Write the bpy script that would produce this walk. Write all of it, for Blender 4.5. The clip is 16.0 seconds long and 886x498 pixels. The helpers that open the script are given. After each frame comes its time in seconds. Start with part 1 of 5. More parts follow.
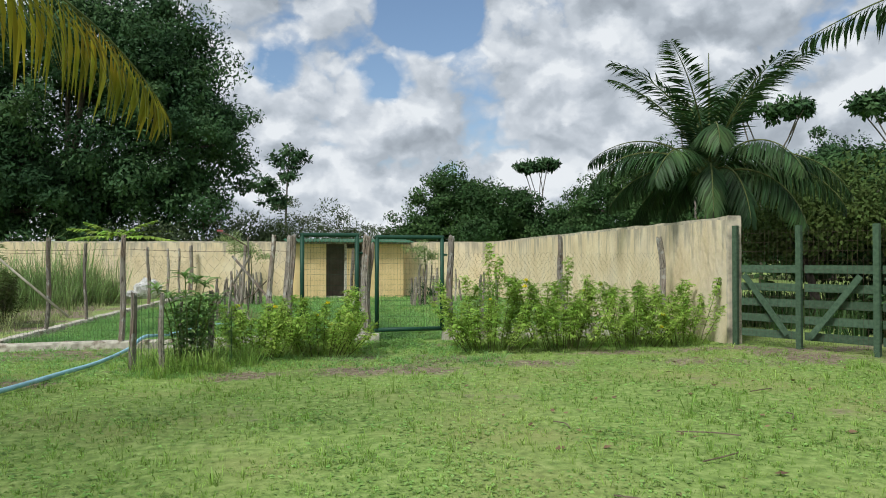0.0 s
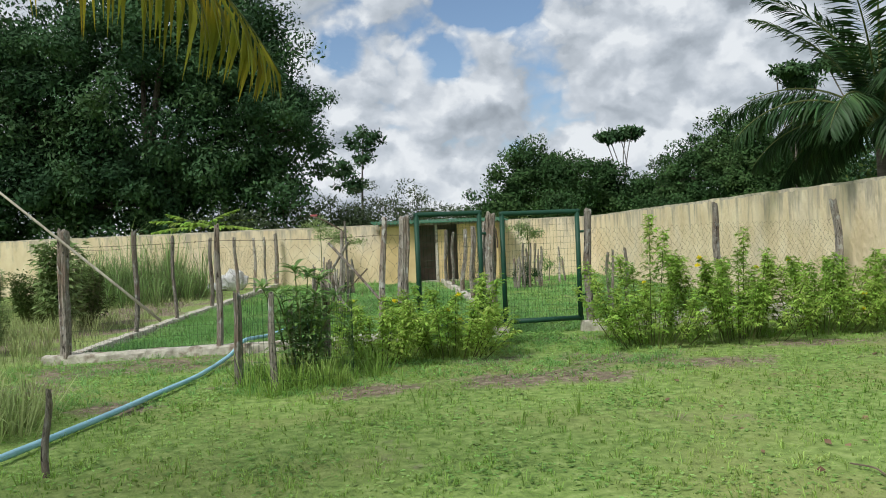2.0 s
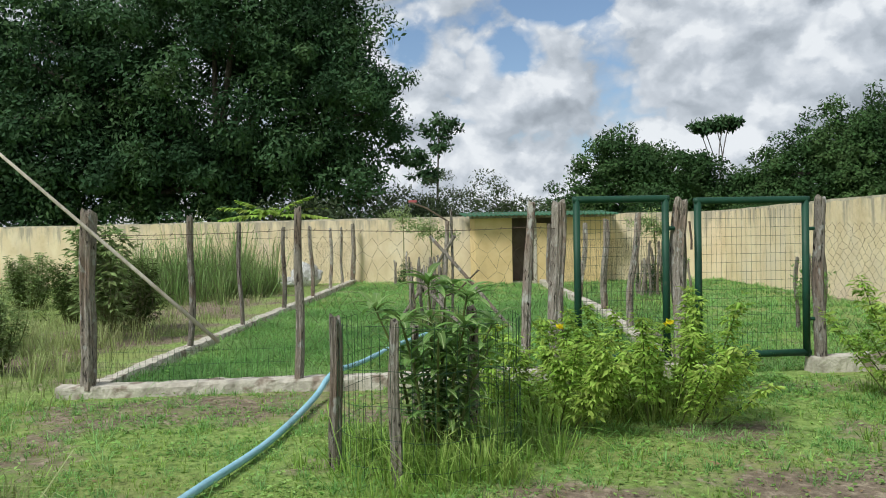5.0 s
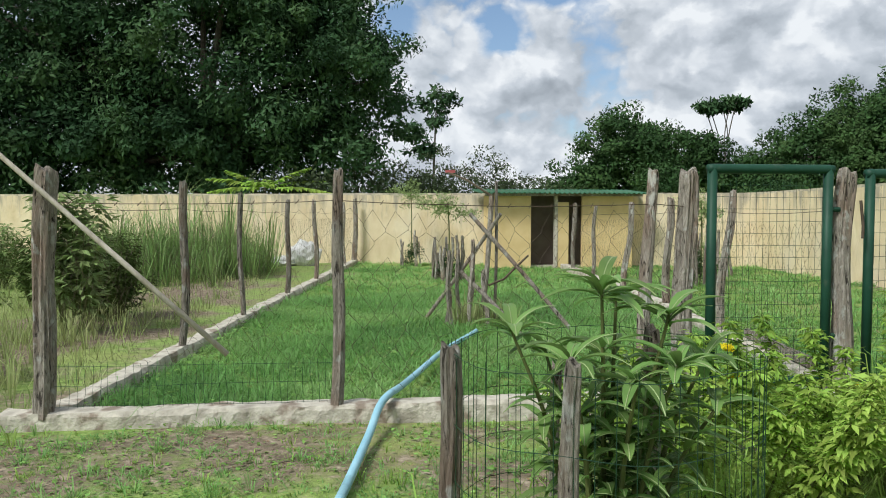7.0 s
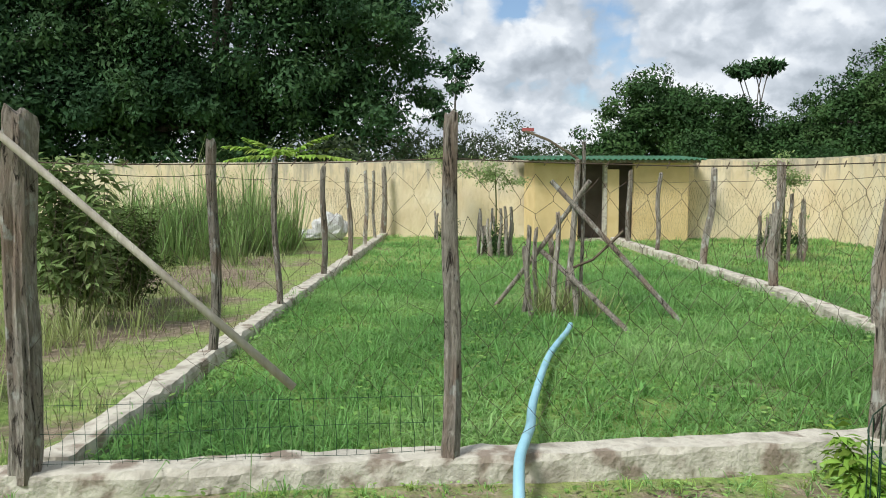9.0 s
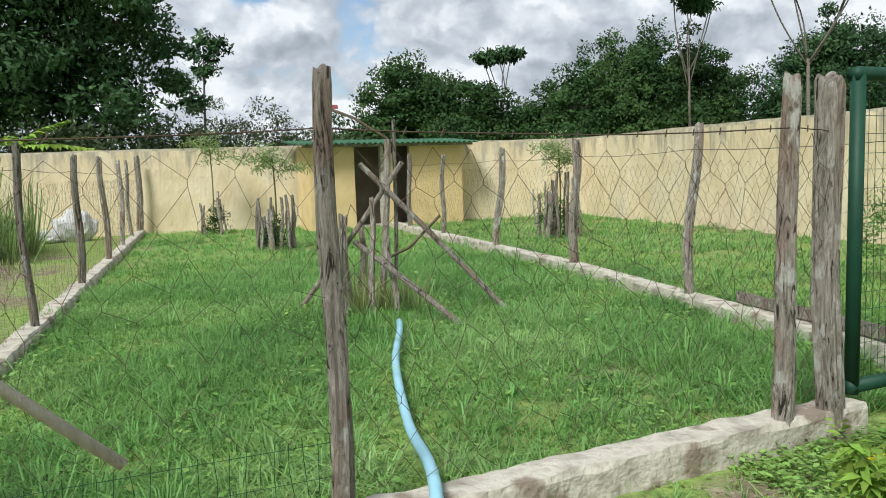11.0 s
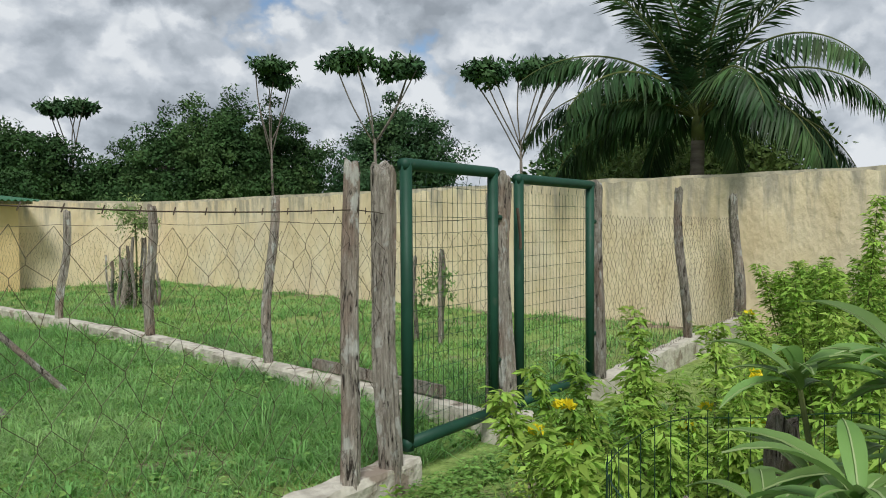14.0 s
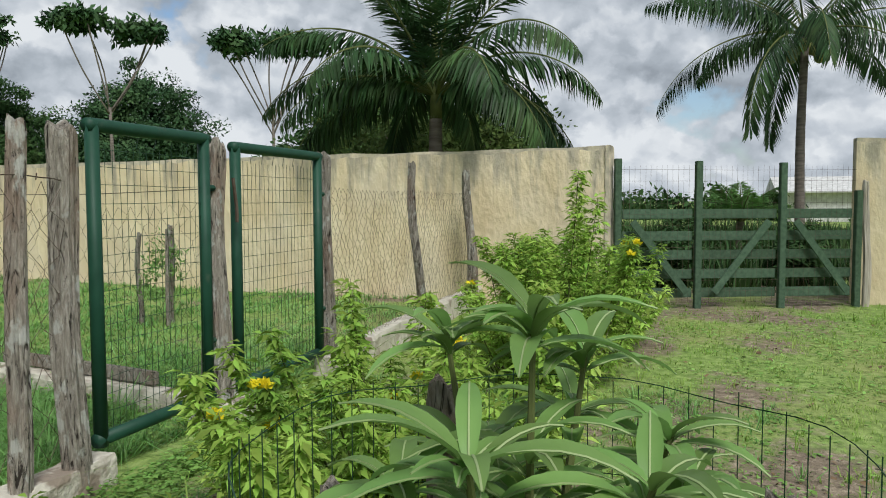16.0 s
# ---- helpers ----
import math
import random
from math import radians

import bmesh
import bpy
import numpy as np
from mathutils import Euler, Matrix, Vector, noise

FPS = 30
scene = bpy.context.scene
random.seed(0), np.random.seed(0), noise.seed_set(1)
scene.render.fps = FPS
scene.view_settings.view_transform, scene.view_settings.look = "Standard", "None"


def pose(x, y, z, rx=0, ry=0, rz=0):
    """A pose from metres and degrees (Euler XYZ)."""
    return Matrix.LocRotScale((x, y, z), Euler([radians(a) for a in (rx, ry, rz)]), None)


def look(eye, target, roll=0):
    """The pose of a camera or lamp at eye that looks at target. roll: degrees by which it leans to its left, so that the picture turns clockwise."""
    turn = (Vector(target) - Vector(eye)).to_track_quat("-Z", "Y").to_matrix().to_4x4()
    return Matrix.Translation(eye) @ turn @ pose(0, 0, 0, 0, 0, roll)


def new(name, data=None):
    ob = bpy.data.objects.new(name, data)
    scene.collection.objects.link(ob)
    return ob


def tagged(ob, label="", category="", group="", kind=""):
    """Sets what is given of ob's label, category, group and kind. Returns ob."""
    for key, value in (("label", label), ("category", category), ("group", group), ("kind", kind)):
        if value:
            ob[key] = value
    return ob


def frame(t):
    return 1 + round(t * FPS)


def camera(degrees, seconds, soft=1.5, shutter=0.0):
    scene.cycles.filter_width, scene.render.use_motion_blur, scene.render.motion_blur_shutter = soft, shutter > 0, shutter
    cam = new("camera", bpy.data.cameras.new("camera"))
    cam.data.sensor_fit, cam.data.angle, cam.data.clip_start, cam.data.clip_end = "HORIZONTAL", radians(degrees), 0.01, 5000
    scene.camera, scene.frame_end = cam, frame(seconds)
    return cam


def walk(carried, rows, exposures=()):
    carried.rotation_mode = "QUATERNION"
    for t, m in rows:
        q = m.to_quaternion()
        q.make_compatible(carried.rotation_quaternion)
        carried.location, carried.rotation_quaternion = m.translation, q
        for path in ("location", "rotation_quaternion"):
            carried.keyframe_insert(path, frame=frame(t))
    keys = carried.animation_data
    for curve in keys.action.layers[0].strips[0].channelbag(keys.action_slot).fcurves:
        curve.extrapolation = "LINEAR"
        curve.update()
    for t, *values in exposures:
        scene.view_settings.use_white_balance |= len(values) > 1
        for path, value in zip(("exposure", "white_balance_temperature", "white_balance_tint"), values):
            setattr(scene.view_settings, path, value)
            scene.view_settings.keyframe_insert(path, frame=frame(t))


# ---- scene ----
cam = camera(60.1, 16.0, soft=1.0)
PATH = [
    (0, (0.473, -0.346, 1.44), (0.985, 1.587, 1.471), 0.0),
    (0.5, (0.33, 0.174, 1.421), (0.709, 2.138, 1.398), -0.8),
    (1, (0.184, 0.695, 1.413), (0.519, 2.666, 1.36), -2.5),
    (1.5, (0.088, 1.288, 1.444), (0.41, 3.261, 1.4), -2.5),
    (2, (-0.033, 1.788, 1.485), (0.302, 3.759, 1.465), -2.4),
    (2.5, (-0.078, 2.387, 1.517), (0.252, 4.36, 1.515), -1.9),
    (3, (-0.163, 2.924, 1.52), (0.188, 4.892, 1.494), -0.8),
    (3.5, (-0.218, 3.507, 1.493), (0.13, 5.476, 1.435), -1.3),
    (4, (-0.282, 4.053, 1.511), (0.01, 6.031, 1.46), -1.2),
    (4.5, (-0.435, 4.659, 1.53), (-0.194, 6.644, 1.503), -1.3),
    (5, (-0.578, 5.268, 1.532), (-0.408, 7.261, 1.501), -1.1),
    (5.2, (-0.656, 5.529, 1.501), (-0.5, 7.522, 1.457), -0.6),
    (7.3, (-1.271, 7.758, 1.529), (-1.055, 9.744, 1.425), 0.2),
    (7.5, (-1.312, 7.973, 1.519), (-1.11, 9.959, 1.398), 0.7),
    (8, (-1.478, 8.481, 1.517), (-1.308, 10.467, 1.35), 0.6),
    (8.2, (-1.539, 8.644, 1.521), (-1.374, 10.63, 1.353), 0.2),
    (10.3, (-2.153, 10.191, 1.456), (-1.815, 12.156, 1.295), -1.8),
    (10.5, (-2.187, 10.247, 1.461), (-1.732, 12.187, 1.286), -1.6),
    (11, (-2.141, 10.322, 1.472), (-1.351, 12.148, 1.263), -1.9),
    (11.5, (-2.097, 10.337, 1.488), (-1.011, 12.006, 1.296), -0.5),
    (12, (-2.063, 10.342, 1.507), (-0.795, 11.881, 1.349), 0.4),
    (12.5, (-2.074, 10.34, 1.516), (-0.702, 11.791, 1.401), 0.7),
    (13, (-2.078, 10.336, 1.525), (-0.61, 11.692, 1.44), 0.5),
    (13.5, (-2.079, 10.316, 1.538), (-0.545, 11.597, 1.47), -0.2),
    (14, (-2.06, 10.307, 1.534), (-0.448, 11.488, 1.47), -0.4),
    (14.5, (-2.006, 10.285, 1.531), (-0.312, 11.344, 1.45), -0.6),
    (15, (-1.913, 10.252, 1.522), (-0.149, 11.188, 1.418), -0.7),
    (15.3, (-1.878, 10.193, 1.506), (-0.079, 11.059, 1.394), -0.7),
    (15.5, (-1.836, 10.197, 1.506), (-0.01, 11.006, 1.391), -0.7),
    (16, (-1.76, 10.157, 1.486), (0.134, 10.787, 1.362), -0.2),
]
walk(cam, [(t, look(eye, target, roll)) for t, eye, target, roll in PATH],
     [(0, 0.30, 6250, 8), (1.5, 0.27, 6250, 8), (5, 0.31, 6250, 8), (8, 0.43, 6250, 8), (10.3, 0.55, 6250, 8), (11, 0.47, 6250, 8), (12.5, 0.32, 6250, 8), (14.5, 0.16, 6250, 8), (16, 0.20, 6250, 8)])

# ---- world and light ----
SUN_EL, SUN_AZ = radians(50), radians(232)   # azimuth clockwise from +y


def make_world():
    w = bpy.data.worlds.new("overcast_sky")
    scene.world = w
    w.use_nodes = True
    nt = w.node_tree
    nt.nodes.clear()
    N = lambda kind, **kw: node(nt, kind, **kw)
    L = nt.links.new
    out = N("ShaderNodeOutputWorld")
    sky = N("ShaderNodeTexSky", sky_type="NISHITA", sun_disc=False, sun_elevation=SUN_EL, sun_rotation=SUN_AZ, altitude=20.0)
    sky.air_density, sky.dust_density, sky.ozone_density = 1.0, 1.2, 1.5
    blue = N("ShaderNodeBackground")
    blue.inputs["Strength"].default_value = 0.10
    L(sky.outputs["Color"], blue.inputs["Color"])
    co = N("ShaderNodeTexCoord")
    sep = N("ShaderNodeSeparateXYZ")
    L(co.outputs["Generated"], sep.inputs[0])
    A = lambda a, b: math_node(nt, "ADD", a, b)
    S = lambda a, b: math_node(nt, "SUBTRACT", a, b)
    X = lambda a, b: math_node(nt, "MULTIPLY", a, b)

    def vec(op, a, b):
        n = node(nt, "ShaderNodeVectorMath", operation=op)
        L(a, n.inputs[0])
        if isinstance(b, tuple):
            n.inputs[1].default_value = b
        elif isinstance(b, float):
            n.inputs["Scale"].default_value = b
        else:
            L(b, n.inputs[1])
        return n.outputs["Value" if op == "DOT_PRODUCT" else "Vector"]

    def fbm(v, scale, detail, rough=0.5, out_name="Fac"):
        n = N("ShaderNodeTexNoise")
        n.inputs["Scale"].default_value, n.inputs["Detail"].default_value, n.inputs["Roughness"].default_value = scale, detail, rough
        L(v, n.inputs["Vector"])
        return n.outputs[out_name]

    def cells(v, scale):
        n = node(nt, "ShaderNodeTexVoronoi", feature="SMOOTH_F1")
        n.inputs["Scale"].default_value, n.inputs["Smoothness"].default_value = scale, 0.35
        L(v, n.inputs["Vector"])
        return n.outputs["Distance"]

    base = vec("ADD", vec("MULTIPLY", co.outputs["Generated"], (1.0, 1.0, 1.3)), (SKY_SEED, 0.0, 0.0))
    curl = vec("SCALE", vec("SUBTRACT", fbm(base, 10.0, 6.0, 0.6, "Color"), (0.5, 0.5, 0.5)), 0.09)

    def heap(off):
        """Heaped round heads of three sizes over a broad swell."""
        v = vec("ADD", vec("ADD", base, curl), off)
        heads = A(A(A(X(cells(v, 5.0), -0.68), X(cells(v, 12.0), -0.34)), X(cells(v, 29.0), -0.17)), X(cells(v, 66.0), -0.07))
        return A(A(heads, X(fbm(v, 3.2, 4.0), 0.9)), 0.52)

    d0 = heap((0.0, 0.0, 0.0))
    d1 = heap((-0.012, -0.010, 0.034))
    body = d0
    for az, el, width, depth in BLUE_GAPS:
        a, e = radians(az), radians(el)
        dot = vec("DOT_PRODUCT", co.outputs["Generated"], (math.sin(a) * math.cos(e), math.cos(a) * math.cos(e), math.sin(e)))
        k = 1 - math.cos(radians(width))
        body = S(body, X(math_node(nt, "MAXIMUM", S(1.0, X(S(1.0, dot), 1 / k)), 0.0), depth))
    cover = ramp_node(nt, body, [(0.03, (0, 0, 0, 1)), (0.17, (1, 1, 1, 1))])
    deck = fbm(vec("ADD", base, (5.1, 2.7, 0.9)), 2.6, 3.0)
    high = math_node(nt, "MULTIPLY", S(sep.outputs["Z"], 0.16), 4.0, True)      # flat grey undersides overhead
    grey = X(math_node(nt, "MULTIPLY", S(deck, 0.33), 4.0, True), high)
    relief = A(X(S(d0, d1), 2.2), 0.62)
    shade = S(S(relief, X(grey, 0.46)), X(math_node(nt, "MAXIMUM", S(deck, 0.55), 0.0), 0.9))
    tone = ramp_node(nt, shade, [(0.08, (0.34, 0.37, 0.41, 1)), (0.36, (0.46, 0.495, 0.54, 1)), (0.62, (0.61, 0.64, 0.685, 1)), (0.92, (0.85, 0.86, 0.875, 1))])
    cb = N("ShaderNodeBackground")
    cb.inputs["Strength"].default_value = CLOUD
    L(tone, cb.inputs["Color"])
    mix = N("ShaderNodeMixShader")
    L(cover, mix.inputs[0]); L(blue.outputs[0], mix.inputs[1]); L(cb.outputs[0], mix.inputs[2])
    L(mix.outputs[0], out.inputs["Surface"])


def node(nt, kind, **kw):
    n = nt.nodes.new(kind)
    for k, v in kw.items():
        setattr(n, k, v)
    return n


def math_node(nt, op, a, b=0.0, clamp=False):
    n = nt.nodes.new("ShaderNodeMath")
    n.operation, n.use_clamp = op, clamp
    for i, v in enumerate((a, b)):
        if isinstance(v, (int, float)):
            n.inputs[i].default_value = v
        else:
            nt.links.new(v, n.inputs[i])
    return n.outputs[0]


def ramp_node(nt, fac, stops):
    n = nt.nodes.new("ShaderNodeValToRGB")
    el = n.color_ramp.elements
    while len(el) < len(stops):
        el.new(0.5)
    for e, (p, c) in zip(el, stops):
        e.position, e.color = p, c
    nt.links.new(fac, n.inputs[0])
    return n.outputs[0]


SKY_SEED, CLOUD = 2.3, 0.80
BLUE_GAPS = [(13.5, 19.0, 4.5, 0.5), (10.5, 13.0, 2.6, 0.24), (2.0, 13.5, 2.6, 0.24)]   # azimuth, elevation, width in degrees, depth
make_world()
sun_data = bpy.data.lights.new("sun", "SUN")
sun_data.energy, sun_data.angle, sun_data.color = 2.8, radians(16), (1.0, 0.975, 0.93)
sun = new("sun", sun_data)
sun.matrix_world = look((0, 0, 30), (-math.sin(SUN_AZ) * math.cos(SUN_EL), -math.cos(SUN_AZ) * math.cos(SUN_EL), 30 - math.sin(SUN_EL)))


# ---- materials ----
def mat(name, stops, scale=8.0, rough=0.8, bump=0.3, bump_scale=60.0, stretch=(1, 1, 1), rand=0.0, island=0.0,
        trans=0.0, metal=0.0, detail=6.0, stain=None, coords="Object", spec=0.3, bump_dist=0.01):
    """Procedural material: a ramp over noise, a larger stain, per-piece variation, bump, and light passing through leaves."""
    m = bpy.data.materials.new(name)
    m.use_nodes = True
    nt = m.node_tree
    bs = nt.nodes["Principled BSDF"]
    L = nt.links.new
    co = nt.nodes.new("ShaderNodeTexCoord")
    mp = nt.nodes.new("ShaderNodeMapping")
    mp.inputs["Scale"].default_value = stretch
    L(co.outputs[coords], mp.inputs["Vector"])
    n = nt.nodes.new("ShaderNodeTexNoise")
    n.inputs["Scale"].default_value, n.inputs["Detail"].default_value = scale, detail
    L(mp.outputs[0], n.inputs["Vector"])
    k = len(stops)
    col = ramp_node(nt, n.outputs["Fac"], [(0.3 + 0.4 * i / max(1, k - 1), (*c, 1)) for i, c in enumerate(stops)])
    if stain:
        sc, colour, lo, hi, amount = stain
        s = nt.nodes.new("ShaderNodeTexNoise")
        s.inputs["Scale"].default_value, s.inputs["Detail"].default_value = sc, 5.0
        L(mp.outputs[0], s.inputs["Vector"])
        f = ramp_node(nt, s.outputs["Fac"], [(lo, (0, 0, 0, 1)), (hi, (amount, amount, amount, 1))])
        mx = node(nt, "ShaderNodeMix", data_type="RGBA")
        L(f, mx.inputs["Factor"]); L(col, mx.inputs["A"])
        mx.inputs["B"].default_value = (*colour, 1)
        col = mx.outputs["Result"]
    if rand or island:
        hsv = nt.nodes.new("ShaderNodeHueSaturation")
        if island:
            src, amount = nt.nodes.new("ShaderNodeNewGeometry").outputs["Random Per Island"], island
        else:
            src, amount = nt.nodes.new("ShaderNodeObjectInfo").outputs["Random"], rand
        v = math_node(nt, "ADD", math_node(nt, "MULTIPLY", src, 2 * amount), 1 - amount)
        h = math_node(nt, "ADD", math_node(nt, "MULTIPLY", src, 0.06 * amount), 0.5 - 0.03 * amount)
        L(v, hsv.inputs["Value"]); L(h, hsv.inputs["Hue"]); L(col, hsv.inputs["Color"])
        col = hsv.outputs["Color"]
    L(col, bs.inputs["Base Color"])
    bs.inputs["Roughness"].default_value, bs.inputs["Metallic"].default_value = rough, metal
    bs.inputs["Specular IOR Level"].default_value = spec
    if bump:
        b = nt.nodes.new("ShaderNodeTexNoise")
        b.inputs["Scale"].default_value, b.inputs["Detail"].default_value = bump_scale, 5.0
        L(mp.outputs[0], b.inputs["Vector"])
        bn = nt.nodes.new("ShaderNodeBump")
        bn.inputs["Strength"].default_value, bn.inputs["Distance"].default_value = bump, bump_dist
        L(b.outputs["Fac"], bn.inputs["Height"]); L(bn.outputs[0], bs.inputs["Normal"])
    if trans:
        tr = nt.nodes.new("ShaderNodeBsdfTranslucent")
        L(col, tr.inputs["Color"])
        ms = nt.nodes.new("ShaderNodeMixShader")
        ms.inputs[0].default_value = trans
        L(bs.outputs[0], ms.inputs[1]); L(tr.outputs[0], ms.inputs[2])
        L(ms.outputs[0], nt.nodes["Material Output"].inputs["Surface"])
    return m


M_WALL = mat("cream_render", [(0.63, 0.51, 0.32), (0.71, 0.59, 0.385), (0.78, 0.67, 0.46)], 2.2, 0.92, 0.6, 11.0, stain=(0.8, (0.68, 0.61, 0.49), 0.48, 0.72, 0.7), bump_dist=0.05, stretch=(1, 1, 0.6))


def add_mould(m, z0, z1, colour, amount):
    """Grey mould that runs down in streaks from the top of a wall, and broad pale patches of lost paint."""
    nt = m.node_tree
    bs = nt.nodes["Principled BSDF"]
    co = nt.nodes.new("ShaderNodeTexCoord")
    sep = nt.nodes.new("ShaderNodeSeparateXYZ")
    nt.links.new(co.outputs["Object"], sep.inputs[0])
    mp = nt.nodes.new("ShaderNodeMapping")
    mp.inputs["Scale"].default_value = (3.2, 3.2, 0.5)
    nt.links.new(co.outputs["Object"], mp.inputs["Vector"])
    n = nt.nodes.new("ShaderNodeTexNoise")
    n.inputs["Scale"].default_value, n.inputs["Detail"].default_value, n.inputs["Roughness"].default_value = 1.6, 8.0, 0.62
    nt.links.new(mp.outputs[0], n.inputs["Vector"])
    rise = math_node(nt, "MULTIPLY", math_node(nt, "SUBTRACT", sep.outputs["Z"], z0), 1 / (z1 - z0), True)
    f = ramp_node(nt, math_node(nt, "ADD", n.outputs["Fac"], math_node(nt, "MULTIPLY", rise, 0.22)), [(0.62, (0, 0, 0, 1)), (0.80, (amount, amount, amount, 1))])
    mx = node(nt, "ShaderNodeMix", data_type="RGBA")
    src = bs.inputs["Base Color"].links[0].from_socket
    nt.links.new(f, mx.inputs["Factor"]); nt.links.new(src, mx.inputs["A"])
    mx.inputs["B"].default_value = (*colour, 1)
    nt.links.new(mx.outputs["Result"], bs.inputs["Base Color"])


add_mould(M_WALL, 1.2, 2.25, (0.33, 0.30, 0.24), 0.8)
M_CAP = mat("weathered_wall_top", [(0.28, 0.255, 0.205), (0.52, 0.46, 0.35), (0.68, 0.59, 0.44)], 6.0, 0.95, 0.6, 40.0, detail=9.0)
M_SHED = mat("ochre_render", [(0.64, 0.47, 0.23), (0.70, 0.53, 0.27), (0.75, 0.58, 0.31)], 2.5, 0.9, 0.4, 30.0, stain=(1.4, (0.5, 0.38, 0.21), 0.55, 0.8, 0.5))
# shed render darkened: the shade behind the doorways is put into this colour
M_INDOOR_SHADE = mat("render_darkened_for_indoor_shade", [(0.13, 0.10, 0.08), (0.19, 0.15, 0.12)], 3.0, 0.95, 0.3)
M_ROOF = mat("green_corrugated_sheet", [(0.03, 0.10, 0.05), (0.05, 0.16, 0.08)], 4.0, 0.6, 0.1, rand=0.1)
M_KERB = mat("old_concrete", [(0.32, 0.285, 0.23), (0.57, 0.53, 0.44), (0.74, 0.70, 0.59)], 5.0, 0.95, 0.8, 34.0, stain=(5.0, (0.20, 0.145, 0.105), 0.52, 0.64, 0.85), bump_dist=0.015)


def weathered_wood():
    """Split grey wood: wavy fibre with dark cracks, rusty patches and pale lichen, different on every piece."""
    m = bpy.data.materials.new("grey_weathered_wood")
    m.use_nodes = True
    nt = m.node_tree
    bs, L = nt.nodes["Principled BSDF"], nt.links.new
    co, info = nt.nodes.new("ShaderNodeTexCoord"), nt.nodes.new("ShaderNodeObjectInfo")
    shift = node(nt, "ShaderNodeVectorMath", operation="ADD")
    L(co.outputs["Object"], shift.inputs[0]); L(math_node(nt, "MULTIPLY", info.outputs["Random"], 37.0), shift.inputs[1])

    def grain(stretch, scale, detail, rough=0.55, warp=0.0):
        mp = nt.nodes.new("ShaderNodeMapping")
        mp.inputs["Scale"].default_value = stretch
        L(shift.outputs[0], mp.inputs["Vector"])
        n = nt.nodes.new("ShaderNodeTexNoise")
        n.inputs["Scale"].default_value, n.inputs["Detail"].default_value = scale, detail
        n.inputs["Roughness"].default_value, n.inputs["Distortion"].default_value = rough, warp
        L(mp.outputs[0], n.inputs["Vector"])
        return n.outputs["Fac"]

    def blend(f, a, b):
        mx = node(nt, "ShaderNodeMix", data_type="RGBA")
        L(f, mx.inputs["Factor"]); L(a, mx.inputs["A"])
        mx.inputs["B"].default_value = (*b, 1)
        return mx.outputs["Result"]
    fibre = grain((5, 5, 0.9), 9.0, 10.0, 0.72, 0.9)
    crack = grain((4, 4, 0.7), 6.0, 6.0, 0.65, 1.6)
    col = ramp_node(nt, fibre, [(0.30, (0.13, 0.112, 0.09, 1)), (0.48, (0.29, 0.257, 0.212, 1)), (0.68, (0.50, 0.46, 0.395, 1))])
    col = blend(ramp_node(nt, grain((2, 2, 0.7), 2.4, 4.0), [(0.50, (0, 0, 0, 1)), (0.66, (0.65, 0.65, 0.65, 1))]), col, (0.235, 0.155, 0.11))
    col = blend(ramp_node(nt, crack, [(0.36, (0.95, 0.95, 0.95, 1)), (0.43, (0, 0, 0, 1))]), col, (0.035, 0.028, 0.022))
    col = blend(ramp_node(nt, grain((1, 1, 0.6), 11.0, 6.0), [(0.585, (0, 0, 0, 1)), (0.65, (0.75, 0.75, 0.75, 1))]), col, (0.52, 0.52, 0.47))
    hsv = nt.nodes.new("ShaderNodeHueSaturation")
    L(math_node(nt, "ADD", math_node(nt, "MULTIPLY", info.outputs["Random"], 0.5), 0.75), hsv.inputs["Value"]); L(col, hsv.inputs["Color"])
    L(hsv.outputs[0], bs.inputs["Base Color"])
    bs.inputs["Roughness"].default_value, bs.inputs["Specular IOR Level"].default_value = 0.95, 0.2
    bn = nt.nodes.new("ShaderNodeBump")
    bn.inputs["Strength"].default_value, bn.inputs["Distance"].default_value = 1.0, 0.03
    L(math_node(nt, "ADD", fibre, math_node(nt, "MULTIPLY", math_node(nt, "MINIMUM", crack, 0.45), 2.0)), bn.inputs["Height"])
    L(bn.outputs[0], bs.inputs["Normal"])
    return m


M_POST = weathered_wood()
M_POLE = mat("bleached_pole", [(0.36, 0.31, 0.25), (0.56, 0.51, 0.43)], 5.0, 0.9, 0.6, 30.0, stretch=(4, 4, 0.6), rand=0.15)
M_GREEN = mat("green_painted_pipe", [(0.010, 0.048, 0.028), (0.017, 0.072, 0.042)], 6.0, 0.55, 0.1, 80.0, stain=(9.0, (0.08, 0.10, 0.07), 0.62, 0.75, 0.5))
M_GWOOD = mat("faded_green_boards", [(0.045, 0.085, 0.05), (0.085, 0.14, 0.085)], 5.0, 0.8, 0.5, 40.0, stretch=(4, 1, 4), rand=0.2)
M_WIRE = mat("rusty_wire", [(0.07, 0.045, 0.03), (0.13, 0.10, 0.075)], 20.0, 0.7, 0.0, metal=0.4)
M_GWIRE = mat("green_coated_wire", [(0.012, 0.045, 0.022), (0.02, 0.06, 0.03)], 20.0, 0.5, 0.0)
M_HOSE = mat("light_blue_hose", [(0.27, 0.52, 0.62), (0.36, 0.62, 0.72)], 6.0, 0.5, 0.15, 60.0, stain=(4.0, (0.12, 0.20, 0.18), 0.6, 0.75, 0.5))
M_MANGO = mat("dark_mango_leaf", [(0.024, 0.057, 0.026), (0.047, 0.099, 0.040), (0.079, 0.140, 0.053)], 0.45, 0.7, 0.0, island=0.25, trans=0.10, spec=0.1)
